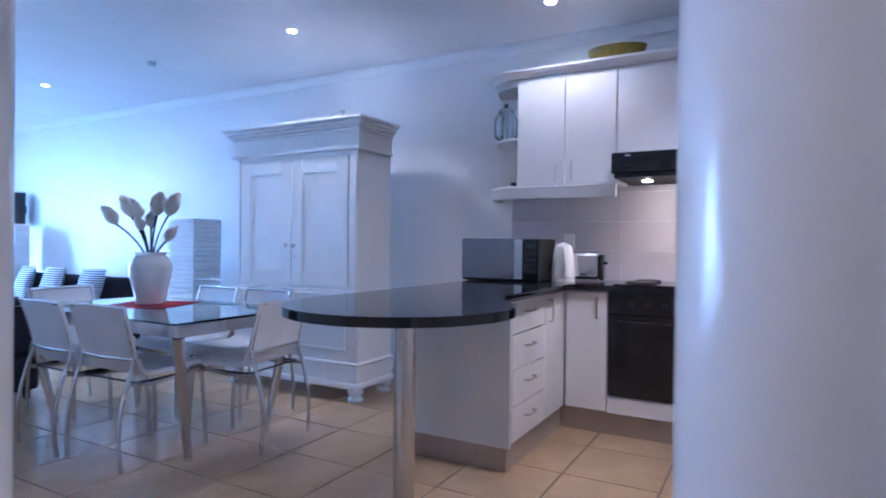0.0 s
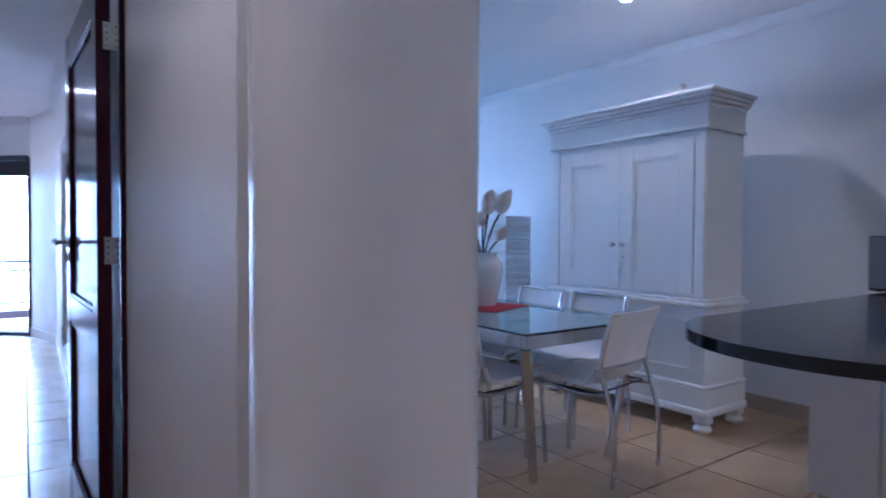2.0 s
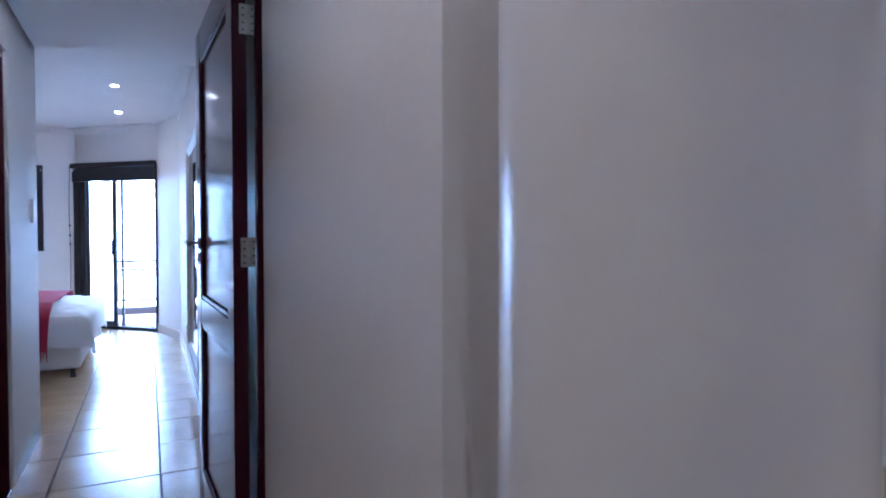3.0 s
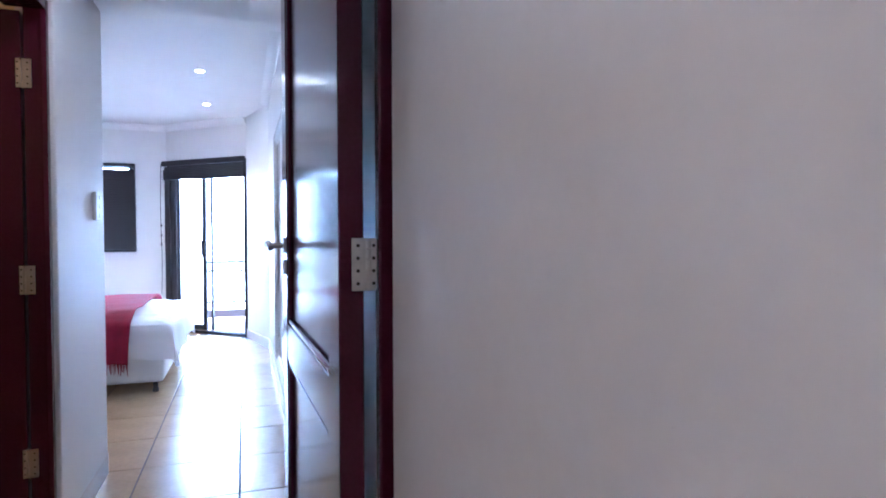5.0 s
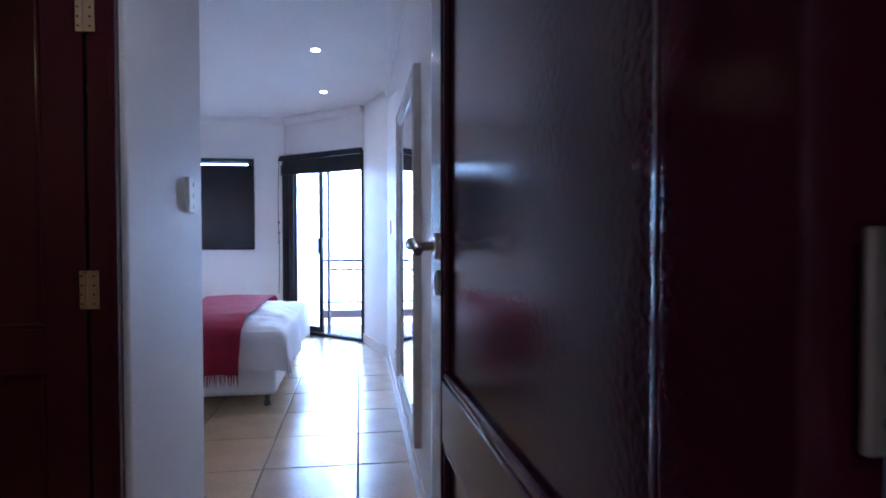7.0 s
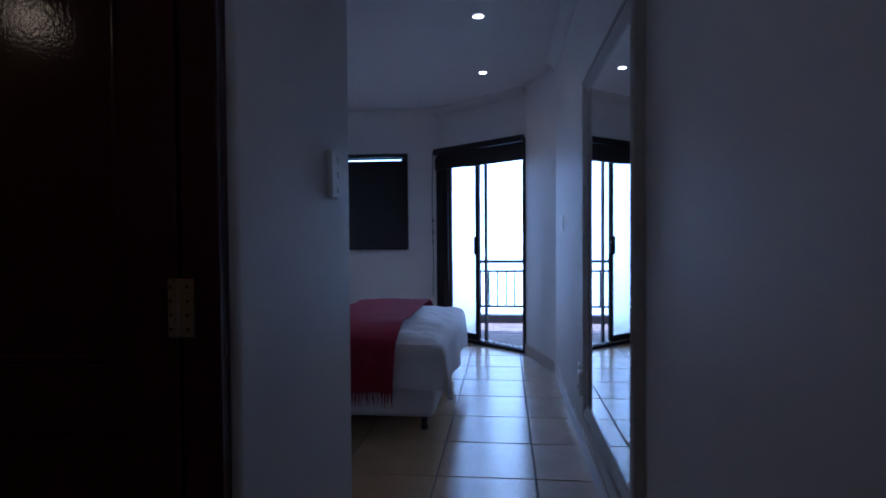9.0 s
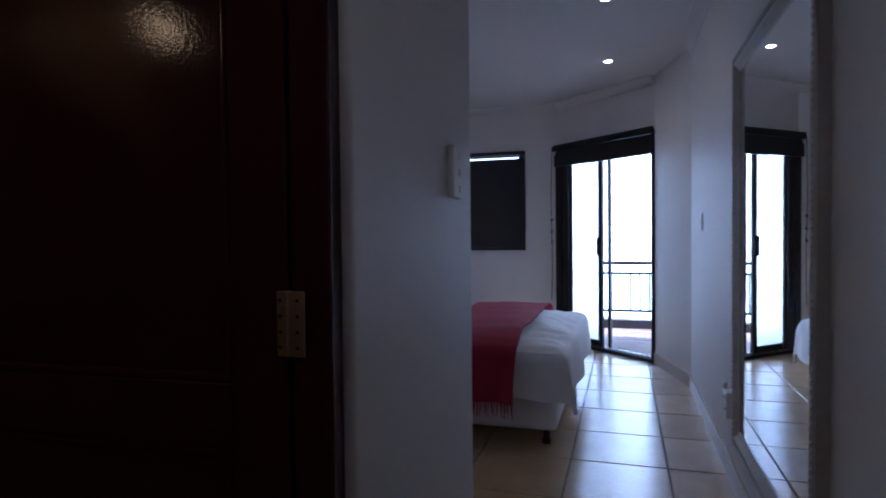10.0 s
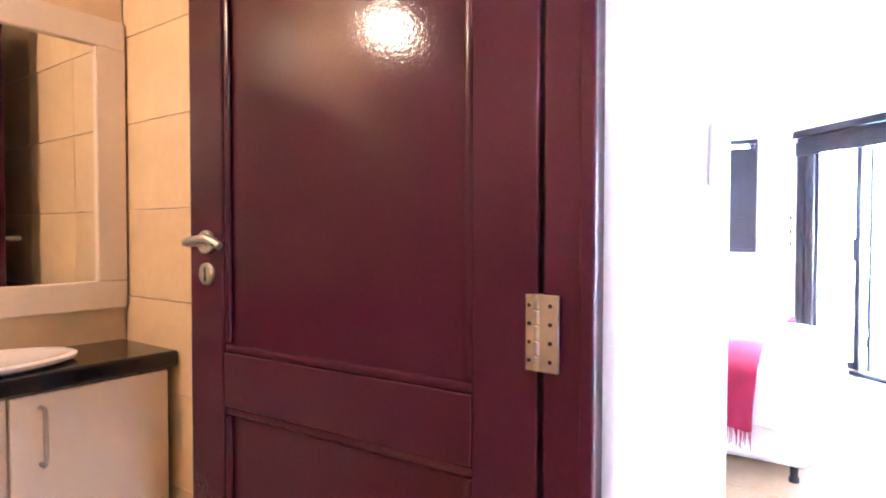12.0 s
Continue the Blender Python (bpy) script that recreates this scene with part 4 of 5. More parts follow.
def corner_shelf():
    s = thing("corner_shelf", "white open corner shelf at the end of the wall cabinets", "shelf")
    y0, y1, xb = 2.131, 2.385, FAR - 0.010
    for z in (1.53, 1.86):
        out = [(xb, y0), (UF + 0.02, y0), (UF + 0.02, y0 + 0.07), (UF + 0.10, y1 - 0.06), (xb - 0.06, y1), (xb, y1)]
        part("shelf", prism(out, z - 0.009, z + 0.009, 0.004), M_CAB, s)
    out = [(xb, y0), (UF + 0.02, y0), (UF + 0.02, y0 + 0.07), (UF + 0.10, y1 - 0.06), (xb - 0.06, y1), (xb, y1)]
    part("top", prism(out, 2.215, 2.262, 0.004), M_CAB, s)
    part("back", box(xb - 0.004, xb, y0, y1, 1.54, 2.215), M_CAB, s)


corner_shelf()


def unit_moulding(name, z0, prof, y_gap):
    """The moulding that runs along the wall units and turns round the corner shelf."""
    t = thing(name, "white moulded trim along the kitchen wall cabinets", "moulding")
    spans = [(-0.45, 2.20)] if y_gap is None else [(-0.45, y_gap[0]), (y_gap[1], 2.20)]
    for a, b in spans:
        pts = [(UF, a), (UF, b)]
        if b > 2.1:
            pts += [(UF + 0.09, 2.335), (FAR - 0.07, 2.395), (FAR - 0.011, 2.395)]
        bm = bmesh.new()
        rings = []
        for i, p in enumerate(pts):
            d0 = Vector(pts[i]) - Vector(pts[i - 1]) if i else Vector(pts[1]) - Vector(pts[0])
            d1 = Vector(pts[i + 1]) - Vector(pts[i]) if i + 1 < len(pts) else d0
            n = (d0.normalized() + d1.normalized()).normalized()
            out = Vector((-n.y, n.x))
            rings.append([bm.verts.new((p[0] + out.x * q, p[1] + out.y * q, z0 + h)) for q, h in prof])
        for r0, r1 in zip(rings, rings[1:]):
            for k in range(len(prof)):
                bm.faces.new((r0[k], r0[(k + 1) % len(prof)], r1[(k + 1) % len(prof)], r1[k]))
        bm.faces.new(rings[0])
        bm.faces.new(rings[-1])
        part("moulding", bm, M_CAB, t)


unit_moulding("cabinet_cornice", 2.263, [(-0.03, 0), (0.005, 0), (0.015, 0.012), (0.035, 0.03), (0.055, 0.036), (0.06, 0.05), (-0.03, 0.05)], None)
unit_moulding("light_pelmet", 1.445, [(-0.02, 0), (0.012, 0), (0.018, 0.01), (0.014, 0.06), (0.022, 0.075), (0.018, 0.083), (-0.02, 0.083)], (0.835, 1.462))
hood = thing("cooker_hood", "slim black cooker hood with two lit lamps", "cooker hood")
part("canopy", box(4.07, FAR - 0.01, 0.845, 1.452, 1.565, 1.69, 0.006), M_BLACK, hood)
part("underside", box(4.09, FAR - 0.02, 0.86, 1.437, 1.54, 1.564, 0.004), M_BLACKM, hood)
for y in (1.02, 1.28):
    part("lamp", lathe([(0.024, 1.533), (0.03, 1.5395)], 20, (4.30, y, 0)), M_HOOD, hood)
for g in range(2):
    for k in range(6):
        part("vent_slot", box(4.067, 4.071, 0.90 + 0.28 * g, 1.11 + 0.28 * g, 1.58 + 0.009 * k, 1.584 + 0.009 * k), M_ALU, hood)
part("badge", box(4.067, 4.071, 1.34, 1.37, 1.665, 1.675), M_NICKEL, hood)

mw = thing("microwave", "silver microwave oven with a mirrored glass door", "microwave", (4.12, 2.125, TOP1), 3)
part("body", box(-0.17, 0.20, -0.26, 0.26, 0.004, 0.272, 0.006), M_BLACKM, mw)
part("door", box(-0.187, -0.171, -0.10, 0.258, 0.016, 0.268, 0.004), mat("microwave_door", (0.24, 0.24, 0.25), 0.16, metal=0.8, vary=0.1, bump=0.0), mw, "mirror glass microwave door")
part("door_trim", box(-0.191, -0.172, -0.155, -0.101, 0.016, 0.268, 0.003), M_STEEL, mw)
part("control_panel", box(-0.188, -0.171, -0.258, -0.156, 0.016, 0.268, 0.004), M_BLACK, mw)
part("display", box(-0.190, -0.187, -0.24, -0.175, 0.215, 0.245, 0.001, 1), mat("display_glass", (0.04, 0.06, 0.06), 0.1, bump=0), mw)
for r in range(4):
    for c in range(3):
        part("button", box(-0.1905, -0.1875, -0.24 + 0.024 * c, -0.222 + 0.024 * c, 0.06 + 0.035 * r, 0.08 + 0.035 * r, 0.001, 1), M_BLACKM, mw)
for x in (-0.15, 0.17):
    for y in (-0.22, 0.22):
        part("foot", lathe([(0.015, 0), (0.015, 0.005)], 12, (x, y, 0)), M_BLACKM, mw)

kt = thing("kettle", "white plastic jug kettle with a round handle", "kettle", (4.22, 1.785, TOP1), 200)
part("base", lathe([(0.075, 0), (0.075, 0.018), (0.07, 0.022)], 28), M_PLASTIC, kt)
part("jug", lathe([(0.072, 0.023), (0.076, 0.03), (0.07, 0.12), (0.06, 0.20), (0.052, 0.225)], 32), M_PLASTIC, kt)
part("lid", lathe([(0.051, 0.225), (0.045, 0.236), (0.02, 0.245), (0.012, 0.252)], 24), M_PLASTIC, kt)
part("handle", tube([(0.05, 0, 0.22), (0.09, 0, 0.225), (0.115, 0, 0.19), (0.11, 0, 0.11), (0.072, 0, 0.06)], 0.012, 5, 10), M_PLASTIC, kt)
part("spout", tube([(-0.05, 0, 0.17), (-0.075, 0, 0.205), (-0.09, 0, 0.222)], 0.02, 4, 10, None, 0.012), M_PLASTIC, kt)
ts = thing("toaster", "chrome two-slice toaster with black ends", "toaster", (4.38, 1.675, TOP1), 8)
part("body", box(-0.07, 0.07, -0.085, 0.10, 0.012, 0.185, 0.02, 4), M_CHROME, ts)
part("end_cap", box(-0.075, 0.075, -0.115, -0.086, 0.008, 0.178, 0.012, 3), M_BLACK, ts)
part("end_cap", box(-0.075, 0.075, 0.101, 0.118, 0.008, 0.178, 0.008, 3), M_BLACK, ts)
part("lever", box(-0.018, 0.018, -0.135, -0.116, 0.11, 0.128, 0.004), M_BLACK, ts)
for x in (-0.03, 0.03):
    part("slot", box(x - 0.013, x + 0.013, -0.07, 0.085, 0.1845, 0.1865), M_BLACKM, ts)
part("front_badge", box(-0.0715, -0.069, -0.01, 0.03, 0.04, 0.05), M_ALU, ts)

jar = thing("glass_jar", "ribbed blue-grey glass jar with a knobbed lid", "jar", (4.37, 2.262, 1.869))
jb = part("jar", lathe([(0.055, 0), (0.075, 0.02), (0.082, 0.08), (0.078, 0.15), (0.06, 0.19), (0.055, 0.20)], 24), M_JAR, jar)
part("lid", lathe([(0.058, 0.201), (0.05, 0.22), (0.02, 0.235), (0.012, 0.245), (0.02, 0.262), (0.006, 0.272)], 20), M_JAR, jar)
for k in range(12):
    a = 2 * math.pi * k / 12
    c, s = math.cos(a), math.sin(a)
    part("rib", tube([(0.058 * c, 0.058 * s, 0.004), (0.079 * c, 0.079 * s, 0.03), (0.084 * c, 0.084 * s, 0.09), (0.079 * c, 0.079 * s, 0.15), (0.062 * c, 0.062 * s, 0.19)], 0.004, 3, 6), M_CHROME, jb)
sb = thing("small_black_box", "small black box on the corner shelf", "box", (4.30, 2.17, 1.539))
part("case", box(-0.018, 0.018, -0.018, 0.018, 0, 0.025, 0.004), M_BLACKM, sb)


def bowl(y, w):
    b = thing("wooden_bowl", "long olive-coloured wooden bowl on top of the cabinets", "bowl", (4.40, y, 2.314), 0, "bowls on the cabinets")
    bm = lathe([(0.05, 0.0), (0.10, 0.012), (0.14, 0.05), (0.152, 0.088), (0.146, 0.09), (0.132, 0.055), (0.09, 0.022), (0.03, 0.014)], 40)
    part("bowl", moved(bm, Matrix.Diagonal((0.75, w, 1.2, 1))), M_BOWL, b)


bowl(1.50, 1.25)
bowl(0.81, 1.35)
sock = plate("kitchen_socket", "white double socket on the splashback tiles", "socket", (FAR - 0.008, 0.90, 1.235), -90, 0.13, 0.11, [(-0.04, 0.03, 0.018, 0.018), (0.04, 0.03, 0.018, 0.018)])
plate("kitchen_socket", "white socket behind the microwave and kettle", "socket", (FAR - 0.008, 1.86, 1.16), -90, 0.08, 0.11, [(0, 0.02, 0.018, 0.018)])
tap = thing("kitchen_tap", "tall chrome kitchen mixer tap", "tap", (4.36, 0.67, TOP1))
part("body", lathe([(0.026, 0), (0.024, 0.05), (0.018, 0.07)], 20), M_CHROME, tap)
part("spout", tube([(0, 0, 0.05), (0, 0, 0.24), (-0.03, 0, 0.285), (-0.10, 0, 0.285), (-0.14, 0, 0.24)], 0.011, 6, 10), M_CHROME, tap)
part("lever", tube([(0, -0.02, 0.05), (0, -0.06, 0.075), (0, -0.09, 0.085)], 0.006, 4, 8), M_CHROME, tap)


# ---- lounge and dining ----
def wardrobe():
    w = thing("wardrobe", "large white painted two-door wardrobe with moulded cornice and bun feet", "wardrobe")
    x0, x1, y0, y1 = 3.84, 4.25, 3.165, 4.385
    # lower chest
    part("base_moulding", box(x0 - 0.055, x1, y0 - 0.05, y1 + 0.05, 0.10, 0.145, 0.012, 3), M_WARD, w)
    part("base_step", box(x0 - 0.04, x1, y0 - 0.035, y1 + 0.035, 0.146, 0.26, 0.006), M_WARD, w)
    part("base_bead", box(x0 - 0.046, x1, y0 - 0.042, y1 + 0.042, 0.261, 0.285, 0.010, 3), M_WARD, w)
    lower = part("lower_body", box(x0 - 0.022, x1, y0 - 0.02, y1 + 0.02, 0.286, 0.745, 0.004), M_WARD, w)
    for a, b in ((y0 + 0.08, y0 + 0.58), (y0 + 0.65, y1 - 0.08)):
        for u0, u1, v0, v1 in ((a, b, 0.36, 0.378), (a, b, 0.66, 0.678), (a, a + 0.018, 0.378, 0.66), (b - 0.018, b, 0.378, 0.66)):
            part("panel_moulding", box(x0 - 0.030, x0 - 0.021, u0, u1, v0, v1, 0.004), M_WARD, lower)
    part("waist_moulding", box(x0 - 0.055, x1, y0 - 0.05, y1 + 0.05, 0.746, 0.775, 0.010, 3), M_WARD, w)
    part("waist_step", box(x0 - 0.035, x1, y0 - 0.03, y1 + 0.03, 0.776, 0.795, 0.006), M_WARD, w)
    part("upper_body", box(x0, x1, y0, y1, 0.796, 1.80, 0.004), M_WARD, w)
    mid = (y0 + y1) / 2
    for k, (a, b) in enumerate(((y0 + 0.075, mid - 0.002), (mid + 0.002, y1 - 0.075))):
        z0, z1, f = 0.815, 1.765, 0.10
        d = part("door", box(x0 - 0.004, x0 - 0.001, a, b, z0, z1), M_WARD, w)
        for u0, u1, v0, v1 in ((a, a + f, z0, z1), (b - f, b, z0, z1), (a + f, b - f, z0, z0 + f), (a + f, b - f, z1 - f, z1)):
            part("door_frame", box(x0 - 0.0125, x0 - 0.004, u0, u1, v0, v1, 0.003), M_WARD, d)
        for u0, u1, v0, v1 in ((a + f, b - f, z0 + f, z0 + f + 0.014), (a + f, b - f, z1 - f - 0.014, z1 - f), (a + f, a + f + 0.014, z0 + f + 0.014, z1 - f - 0.014), (b - f - 0.014, b - f, z0 + f + 0.014, z1 - f - 0.014)):
            part("moulding", box(x0 - 0.011, x0 - 0.003, u0, u1, v0, v1, 0.004), M_WARD, d)
        hy = b - 0.035 if k == 0 else a + 0.035
        part("knob", lying(lathe([(0.008, 0), (0.007, 0.014), (0.017, 0.022), (0.016, 0.032), (0.006, 0.037)], 18), (x0 - 0.018, hy, 1.11), 0, -90), M_NICKEL, d)
        if k == 0:
            part("keyhole_plate", lying(lathe([(0.010, 0), (0.009, 0.003)], 16), (x0 - 0.018, hy, 1.03), 0, -90), M_NICKEL, d)
    for a in (y0 + 0.002, y1 - 0.062):
        part("pilaster", box(x0 - 0.014, x0 - 0.001, a, a + 0.06, 0.80, 1.79, 0.004), M_WARD, w)
    part("frieze_bead", box(x0 - 0.03, x1, y0 - 0.028, y1 + 0.028, 1.801, 1.823, 0.008, 3), M_WARD, w)
    part("frieze", box(x0 - 0.016, x1, y0 - 0.014, y1 + 0.014, 1.824, 1.935, 0.004), M_WARD, w)
    for k in range(4):
        e = 0.026 + 0.02 * k
        part("cornice", box(x0 - e, x1, y0 - e, y1 + e, 1.936 + 0.023 * k, 1.9585 + 0.023 * k, 0.008, 3), M_WARD, w)
    for x in (x0 + 0.01, x1 - 0.05):
        for y in (y0 + 0.01, y1 - 0.01):
            part("bun_foot", lathe([(0.032, 0), (0.050, 0.008), (0.054, 0.024), (0.042, 0.040), (0.034, 0.048), (0.052, 0.062), (0.058, 0.08), (0.05, 0.0995)], 24, (x, y, 0)), M_WARD, w)


wardrobe()
orn = thing("ornament", "small white lidded pot with a dark knob on the wardrobe", "ornament", (3.95, 3.40, 2.029))
part("pot", lathe([(0.06, 0), (0.085, 0.008), (0.075, 0.035), (0.035, 0.0455)], 24), M_CERAMIC, orn)
part("knob", lathe([(0.012, 0.0455), (0.01, 0.06), (0.022, 0.072), (0.02, 0.088), (0.005, 0.095)], 16), M_NICKEL, orn)

TX0, TX1, TY0, TY1 = 2.335, 3.22, 3.10, 4.58


def table():
    t = thing("dining_table", "glass-topped dining table with chrome legs", "table")
    part("glass_top", box(TX0, TX1, TY0, TY1, 0.723, 0.735, 0.004, 2), M_TGLASS, t, "green-tinted clear glass top")
    f = part("apron", box(TX0 + 0.05, TX1 - 0.05, TY0 + 0.05, TY0 + 0.085, 0.653, 0.716, 0.004), M_STEEL, t)
    part("apron", box(TX0 + 0.05, TX1 - 0.05, TY1 - 0.085, TY1 - 0.05, 0.653, 0.716, 0.004), M_STEEL, t)
    part("apron", box(TX0 + 0.05, TX0 + 0.085, TY0 + 0.085, TY1 - 0.085, 0.653, 0.716, 0.004), M_STEEL, t)
    part("apron", box(TX1 - 0.085, TX1 - 0.05, TY0 + 0.085, TY1 - 0.085, 0.653, 0.716, 0.004), M_STEEL, t)
    part("under_top", box(TX0 + 0.03, TX1 - 0.03, TY0 + 0.03, TY1 - 0.03, 0.7165, 0.7225, 0.002, 1), M_LEATHER, t, "white panel under the glass")
    for x, sx in ((TX0 + 0.07, -1), (TX1 - 0.07, 1)):
        for y, sy in ((TY0 + 0.07, -1), (TY1 - 0.07, 1)):
            l = part("leg", tube([(x, y, 0.652), (x - sx * 0.045, y - sy * 0.024, 0.35), (x - sx * 0.105, y - sy * 0.055, 0.02)], 0.030, 5, 16, None, 0.020), M_STEEL, t)
            part("foot", lathe([(0.022, 0), (0.022, 0.022)], 16, (x - sx * 0.105, y - sy * 0.055, 0)), M_CHROME, l)


table()


def chair(name, at, rz):
    """A leather sling chair on a chrome tube frame, facing +x, the back at x = -0.2."""
    c = thing(name, "white leather dining chair on a chrome tube frame", "chair", at, rz, "chairs round the dining table")
    for s in (-1, 1):
        y = 0.205 * s
        part("back_leg", tube([(-0.275, y * 1.04, 0.002), (-0.285, y * 1.02, 0.13), (-0.275, y, 0.28), (-0.238, y, 0.43), (-0.205, y, 0.54), (-0.225, y, 0.66), (-0.262, y, 0.80)], 0.011, 5, 10), M_STEEL, c)
        part("front_leg", tube([(0.235, y * 1.03, 0.002), (0.225, y, 0.22), (0.205, y, 0.40), (0.17, y, 0.425), (0.10, y, 0.422), (-0.08, y, 0.408), (-0.24, y, 0.42)], 0.012, 5, 10), M_STEEL, c)
    part("top_bar", tube([(-0.265, -0.205, 0.80), (-0.275, 0, 0.802), (-0.265, 0.205, 0.80)], 0.012, 4, 10), M_CHROME, c)
    part("back_bar", tube([(-0.205, -0.205, 0.54), (-0.222, 0, 0.54), (-0.205, 0.205, 0.54)], 0.009, 4, 10), M_CHROME, c)
    part("cross_bar", tube([(0.205, -0.205, 0.41), (0.205, 0, 0.41), (0.205, 0.205, 0.41)], 0.010, 3, 10), M_CHROME, c)

    def seat(u, v):
        x = -0.195 + 0.43 * u
        y = (v - 0.5) * 0.43
        rear = max(0.0, 1 - u / 0.22)
        z = 0.452 - 0.022 * math.sin(u * math.pi) * math.cos((v - 0.5) * 2.4) + 0.012 * u - (0.05 * max(0, (u - 0.88) / 0.12) ** 2) + 0.085 * rear ** 2
        return (x - 0.018 * math.sin(rear * math.pi), y, z)

    def back(u, v):
        z = 0.545 + 0.262 * u
        y = (v - 0.5) * 0.445
        x = -0.208 - 0.068 * (u ** 1.3) - 0.014 * math.cos((v - 0.5) * math.pi)
        return (x, y, z)

    part("seat", sheet(24, 10, seat, 0.022), M_LEATHER, c, "white stitched leather seat")
    part("backrest", sheet(10, 10, back, 0.012), M_LEATHER, c, "white leather back panel")
    part("seat_edge", tube([(0.215, -0.205, 0.424), (-0.19, -0.209, 0.424), (-0.19, 0.209, 0.424), (0.215, 0.205, 0.424)], 0.006, 1, 6), M_BLACKM, c)
    return c


first = chair("dining_chair", (2.50, 3.58, 0), 2)
for x, y, r in ((2.48, 4.04, -3), (2.94, 3.27, 97), (3.22, 3.65, 180), (3.21, 4.15, 178), (2.80, 4.66, -88)):
    copy_thing(first, pose(x, y, 0, 0, 0, r))

runner = thing("table_mat", "red cloth mat under the vase on the glass table", "table mat", (2.835, 4.01, 0.736), 20)
part("cloth", sheet(22, 22, lambda u, v: ((u - 0.5) * 0.42 + 0.008 * math.sin(v * 60), (v - 0.5) * 0.42 + 0.008 * math.sin(u * 60), 0.001 + 0.002 * noise.noise(Vector((u * 9, v * 9, 0))) + 0.002), 0.002), M_RUNNER, runner)
vase = thing("vase", "tall white ceramic vase on a red table mat", "vase", (2.835, 4.01, 0.7415))
part("body", moved(lathe([(0.078, 0), (0.086, 0.008), (0.10, 0.08), (0.122, 0.19), (0.130, 0.255), (0.122, 0.30), (0.098, 0.335), (0.084, 0.348), (0.094, 0.362), (0.098, 0.37), (0.088, 0.37), (0.074, 0.35), (0.09, 0.32), (0.08, 0.2)], 44), Matrix.Diagonal((0.98, 0.98, 0.87, 1))), M_CERAMIC, vase)


def flower(dx, dy, h, size, lean):
    f = thing("calla_lily", "cream artificial calla lily standing in the white vase", "flower", (2.835, 4.01, 0.945), 0, "lilies in the vase")
    tip = Vector((dx, dy, h))
    part("stem", tube([(dx * 0.05, dy * 0.05, -0.02), (dx * 0.22, dy * 0.22, h * 0.42), (dx * 0.62, dy * 0.62, h * 0.78), tuple(tip)], 0.006, 6, 8), M_STEM, f)

    def petal(u, v):
        a = (v - 0.5) * 2 * math.pi * 0.94
        r = size * (0.12 + 0.40 * math.sin(min(1, u * 1.15) * math.pi * 0.72))
        rise = size * (1.15 * u + 0.45 * u * u * math.cos(a))
        r *= 1 - 0.35 * u * max(0, math.cos(a))
        return (r * math.cos(a), r * math.sin(a), rise)

    bm = sheet(12, 20, petal, 0.004)
    d = (tip - Vector((dx * 0.62, dy * 0.62, h * 0.78))).normalized()
    q = Vector((0, 0, 1)).rotation_difference((d + Vector((0, 0, 0.5))).normalized()).to_matrix().to_4x4()
    part("petal", moved(bm, Matrix.Translation(tip) @ q @ pose(0, 0, 0, 0, 0, lean)), M_PETAL, f)


for row in ((-0.13, 0.24, 0.31, 0.095, 200), (-0.08, 0.12, 0.36, 0.105, 90), (-0.05, 0.08, 0.34, 0.10, 180), (0.02, -0.04, 0.37, 0.105, 40),
            (0.07, -0.11, 0.37, 0.11, 270), (0.02, 0.03, 0.29, 0.085, 10), (0.06, -0.10, 0.20, 0.085, 300), (-0.04, 0.06, 0.27, 0.08, 150)):
    dx, dy, h, size, lean = row
    flower(0.8 * dx, 0.8 * dy, 0.94 * h, 0.92 * size, lean)


def sofa(name, label, at, rz, length):
    s = thing(name, label, "sofa", at, rz)
    part("base", box(-0.42, 0.42, -length / 2, length / 2, 0.06, 0.30, 0.03, 3), M_NAVY, s)
    part("back", box(0.20, 0.42, -length / 2, length / 2, 0.30, 0.72, 0.06, 4), M_NAVY, s)
    for y in (-length / 2, length / 2 - 0.18):
        part("arm", box(-0.42, 0.20, y, y + 0.18, 0.30, 0.56, 0.05, 4), M_NAVY, s)
    n = 2 if length < 1.9 else 3
    w = (length - 0.36) / n
    for k in range(n):
        y = -length / 2 + 0.18 + k * w
        part("seat_cushion", box(-0.43, 0.20, y + 0.004, y + w - 0.004, 0.30, 0.44, 0.04, 4), M_NAVY, s)
        part("back_cushion", box(0.06, 0.24, y + 0.01, y + w - 0.01, 0.44, 0.76, 0.06, 4), M_NAVY, s)
    for x in (-0.36, 0.36):
        for y in (-length / 2 + 0.06, length / 2 - 0.06):
            part("foot", lathe([(0.022, 0), (0.026, 0.06)], 12, (x, y, 0)), M_BLACKM, s)


sofa("sofa", "dark navy fabric sofa along the lounge wall", (4.02, 7.25, 0), 0, 2.3)
sofa("sofa", "dark navy fabric sofa with its back to the dining table", (2.02, 5.62, 0), -90, 1.55)


def cushion(at, rz, ry):
    c = thing("cushion", "striped white and black cushion on the navy sofa", "cushion", at, rz, "sofa cushions")

    def half(sgn):
        return lambda u, v: (sgn * 0.065 * (max(0, math.sin(u * math.pi) * math.sin(v * math.pi)) ** 0.45), (u - 0.5) * 0.42, (v - 0.5) * 0.40)

    for sgn in (-1, 1):
        part("cover", moved(sheet(14, 14, half(sgn), 0), pose(0, 0, 0.2, 0, ry, 0)), M_STRIPE, c)


for y in (6.65, 7.35, 7.9):
    cushion((3.98, y, 0.45), random.uniform(-12, 12), 16)


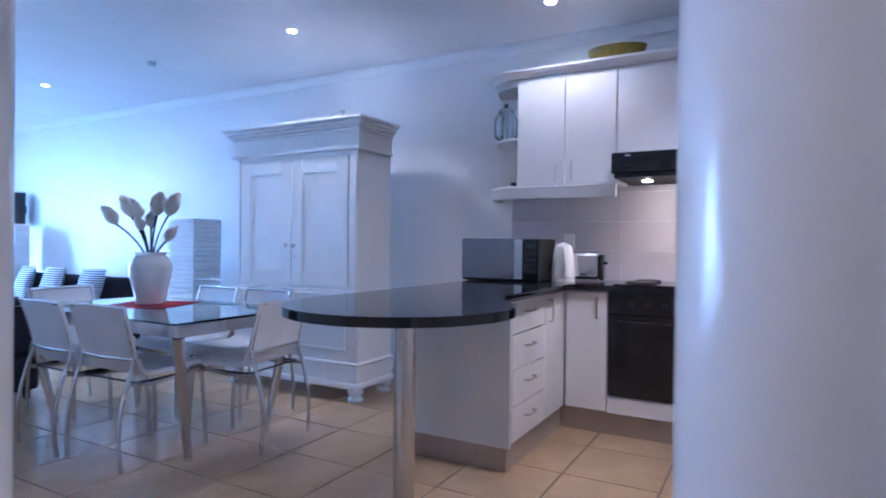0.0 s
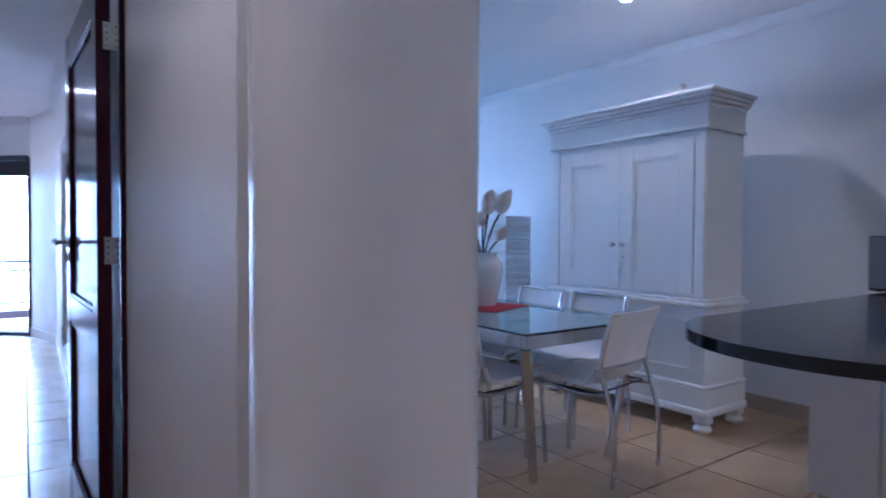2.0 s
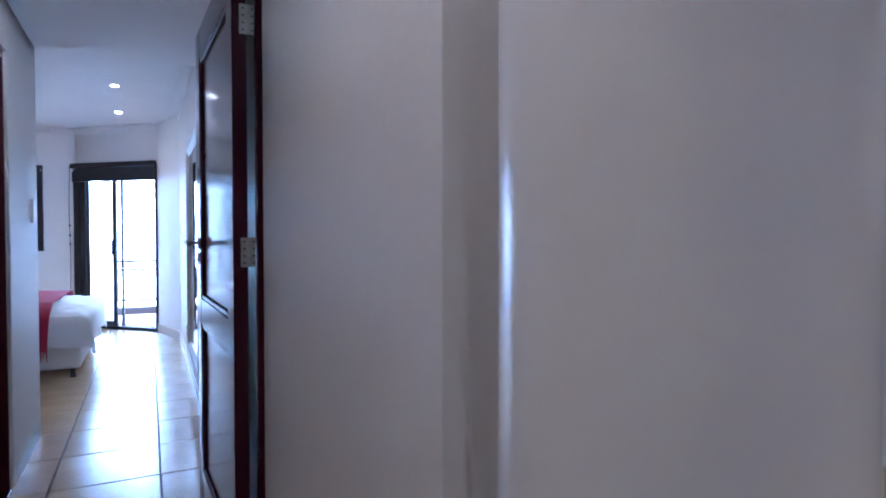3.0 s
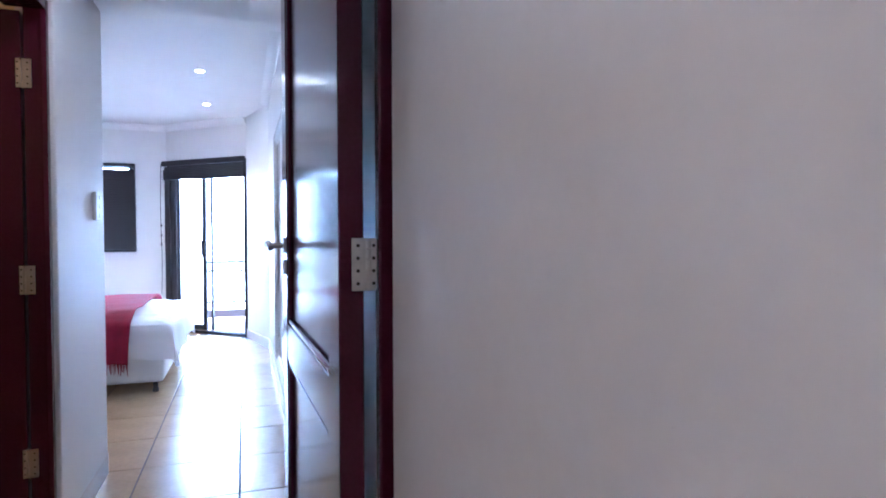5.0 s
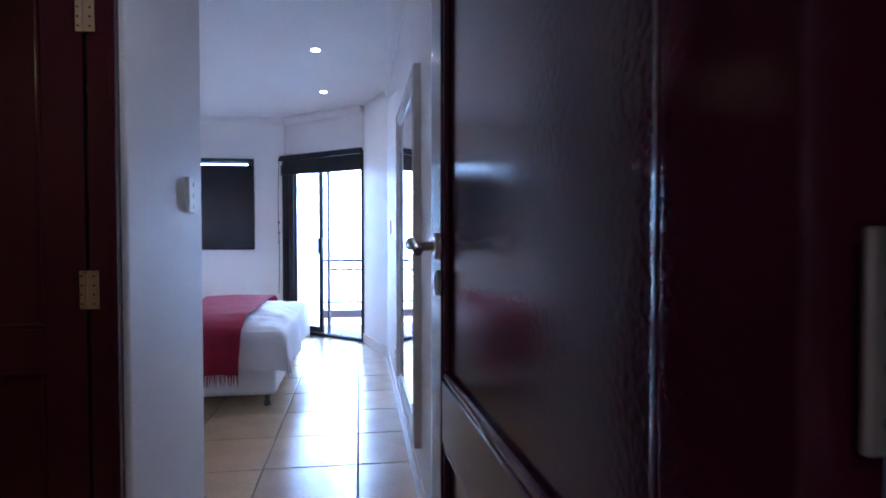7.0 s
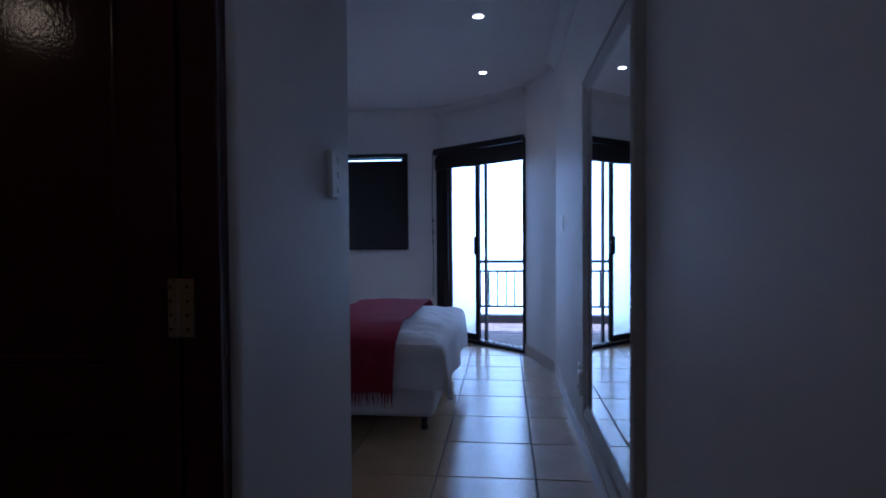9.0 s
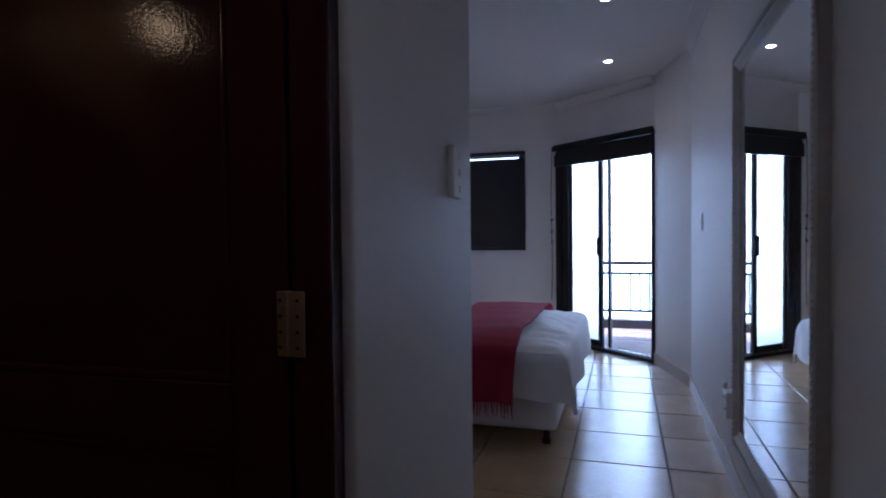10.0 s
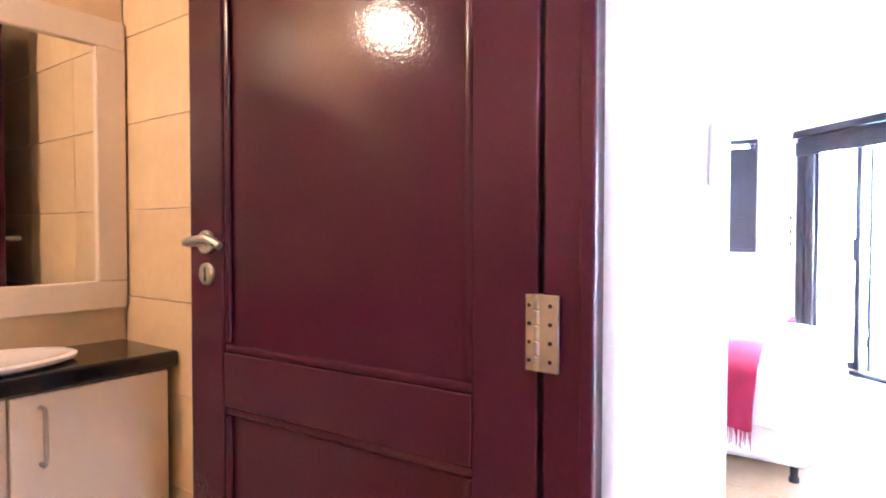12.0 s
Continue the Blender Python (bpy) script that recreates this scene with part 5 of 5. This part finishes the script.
def paper_lamp(at, w, h):
    l = thing("paper_floor_lamp", "tall square white paper floor lamp, unlit", "floor lamp", at, 4, "paper floor lamps")
    part("base", box(-w / 2, w / 2, -w / 2, w / 2, 0, 0.03, 0.004), M_BLACKM, l)
    shade = part("shade", box(-w / 2 + 0.012, w / 2 - 0.012, -w / 2 + 0.012, w / 2 - 0.012, 0.03, h - 0.004, 0.004, 1), M_PAPER, l, "ribbed white paper shade")
    n = int(h / 0.045)
    for k in range(n):
        z = 0.03 + (h - 0.03) * k / n
        dz = (h - 0.03) / n
        a = w / 2 - 0.004 * (k % 2)
        part("rib", box(-a, a, -a, a, z, z + dz * 0.96, 0.006, 1), M_PAPER, shade)


paper_lamp((4.27, 5.42, 0), 0.34, 1.35)
paper_lamp((4.20, 8.75, 0), 0.34, 1.33)
spk = thing("loudspeaker", "black loudspeaker on a wall bracket in the lounge", "speaker", (4.42, 9.05, 1.32))
part("case", box(-0.09, 0.09, -0.09, 0.09, 0, 0.42, 0.01, 2), M_BLACKM, spk)
part("bracket", box(0.085, 0.13, -0.03, 0.03, 0.15, 0.25, 0.003), M_BLACKM, spk)
sm = thing("smoke_detector", "small round sensor on the lounge ceiling", "sensor", (3.60, 5.12, LIVING_H))
part("body", lathe([(0.018, -0.03), (0.03, -0.026), (0.034, -0.001)], 20), M_NICKEL, sm)

# ---- floor tiles ----
def floor_tiles():
    me = None
    rest = bmesh.new()
    for i in range(-9, 10):
        for j in range(-18, 8):
            x, y = TX + (i + 0.5) * TILE, TY + (j + 0.5) * TILE
            if x > FAR + 0.1 or y < -1.2 or y > 10.4 or x < -3.1:
                continue
            if y > 9.3 and x + (y - 9.47) > 0.75 and x < 0.95:
                continue
            if x < 0 and y < BY and (x < -1.5 or y < 2.6):
                continue
            h = TILE / 2 - 0.004
            if x < -1.3 or (x > 1.0 and y > 7.2):
                box(x - h, x + h, y - h, y + h, -0.012, 0, bm=rest)
                continue
            if me is None:
                me = finish(box(-h, h, -h, h, -0.012, 0, 0.002, 1), "tile")
                me.materials.append(M_TILE)
            part("tile", me, M_TILE, floor, at=Matrix.Translation((x, y, random.uniform(-0.0006, 0.0))))
    ob = part("far_tiles", rest, M_TILE, floor)
    ob["kind"] = "stuff"


floor_tiles()
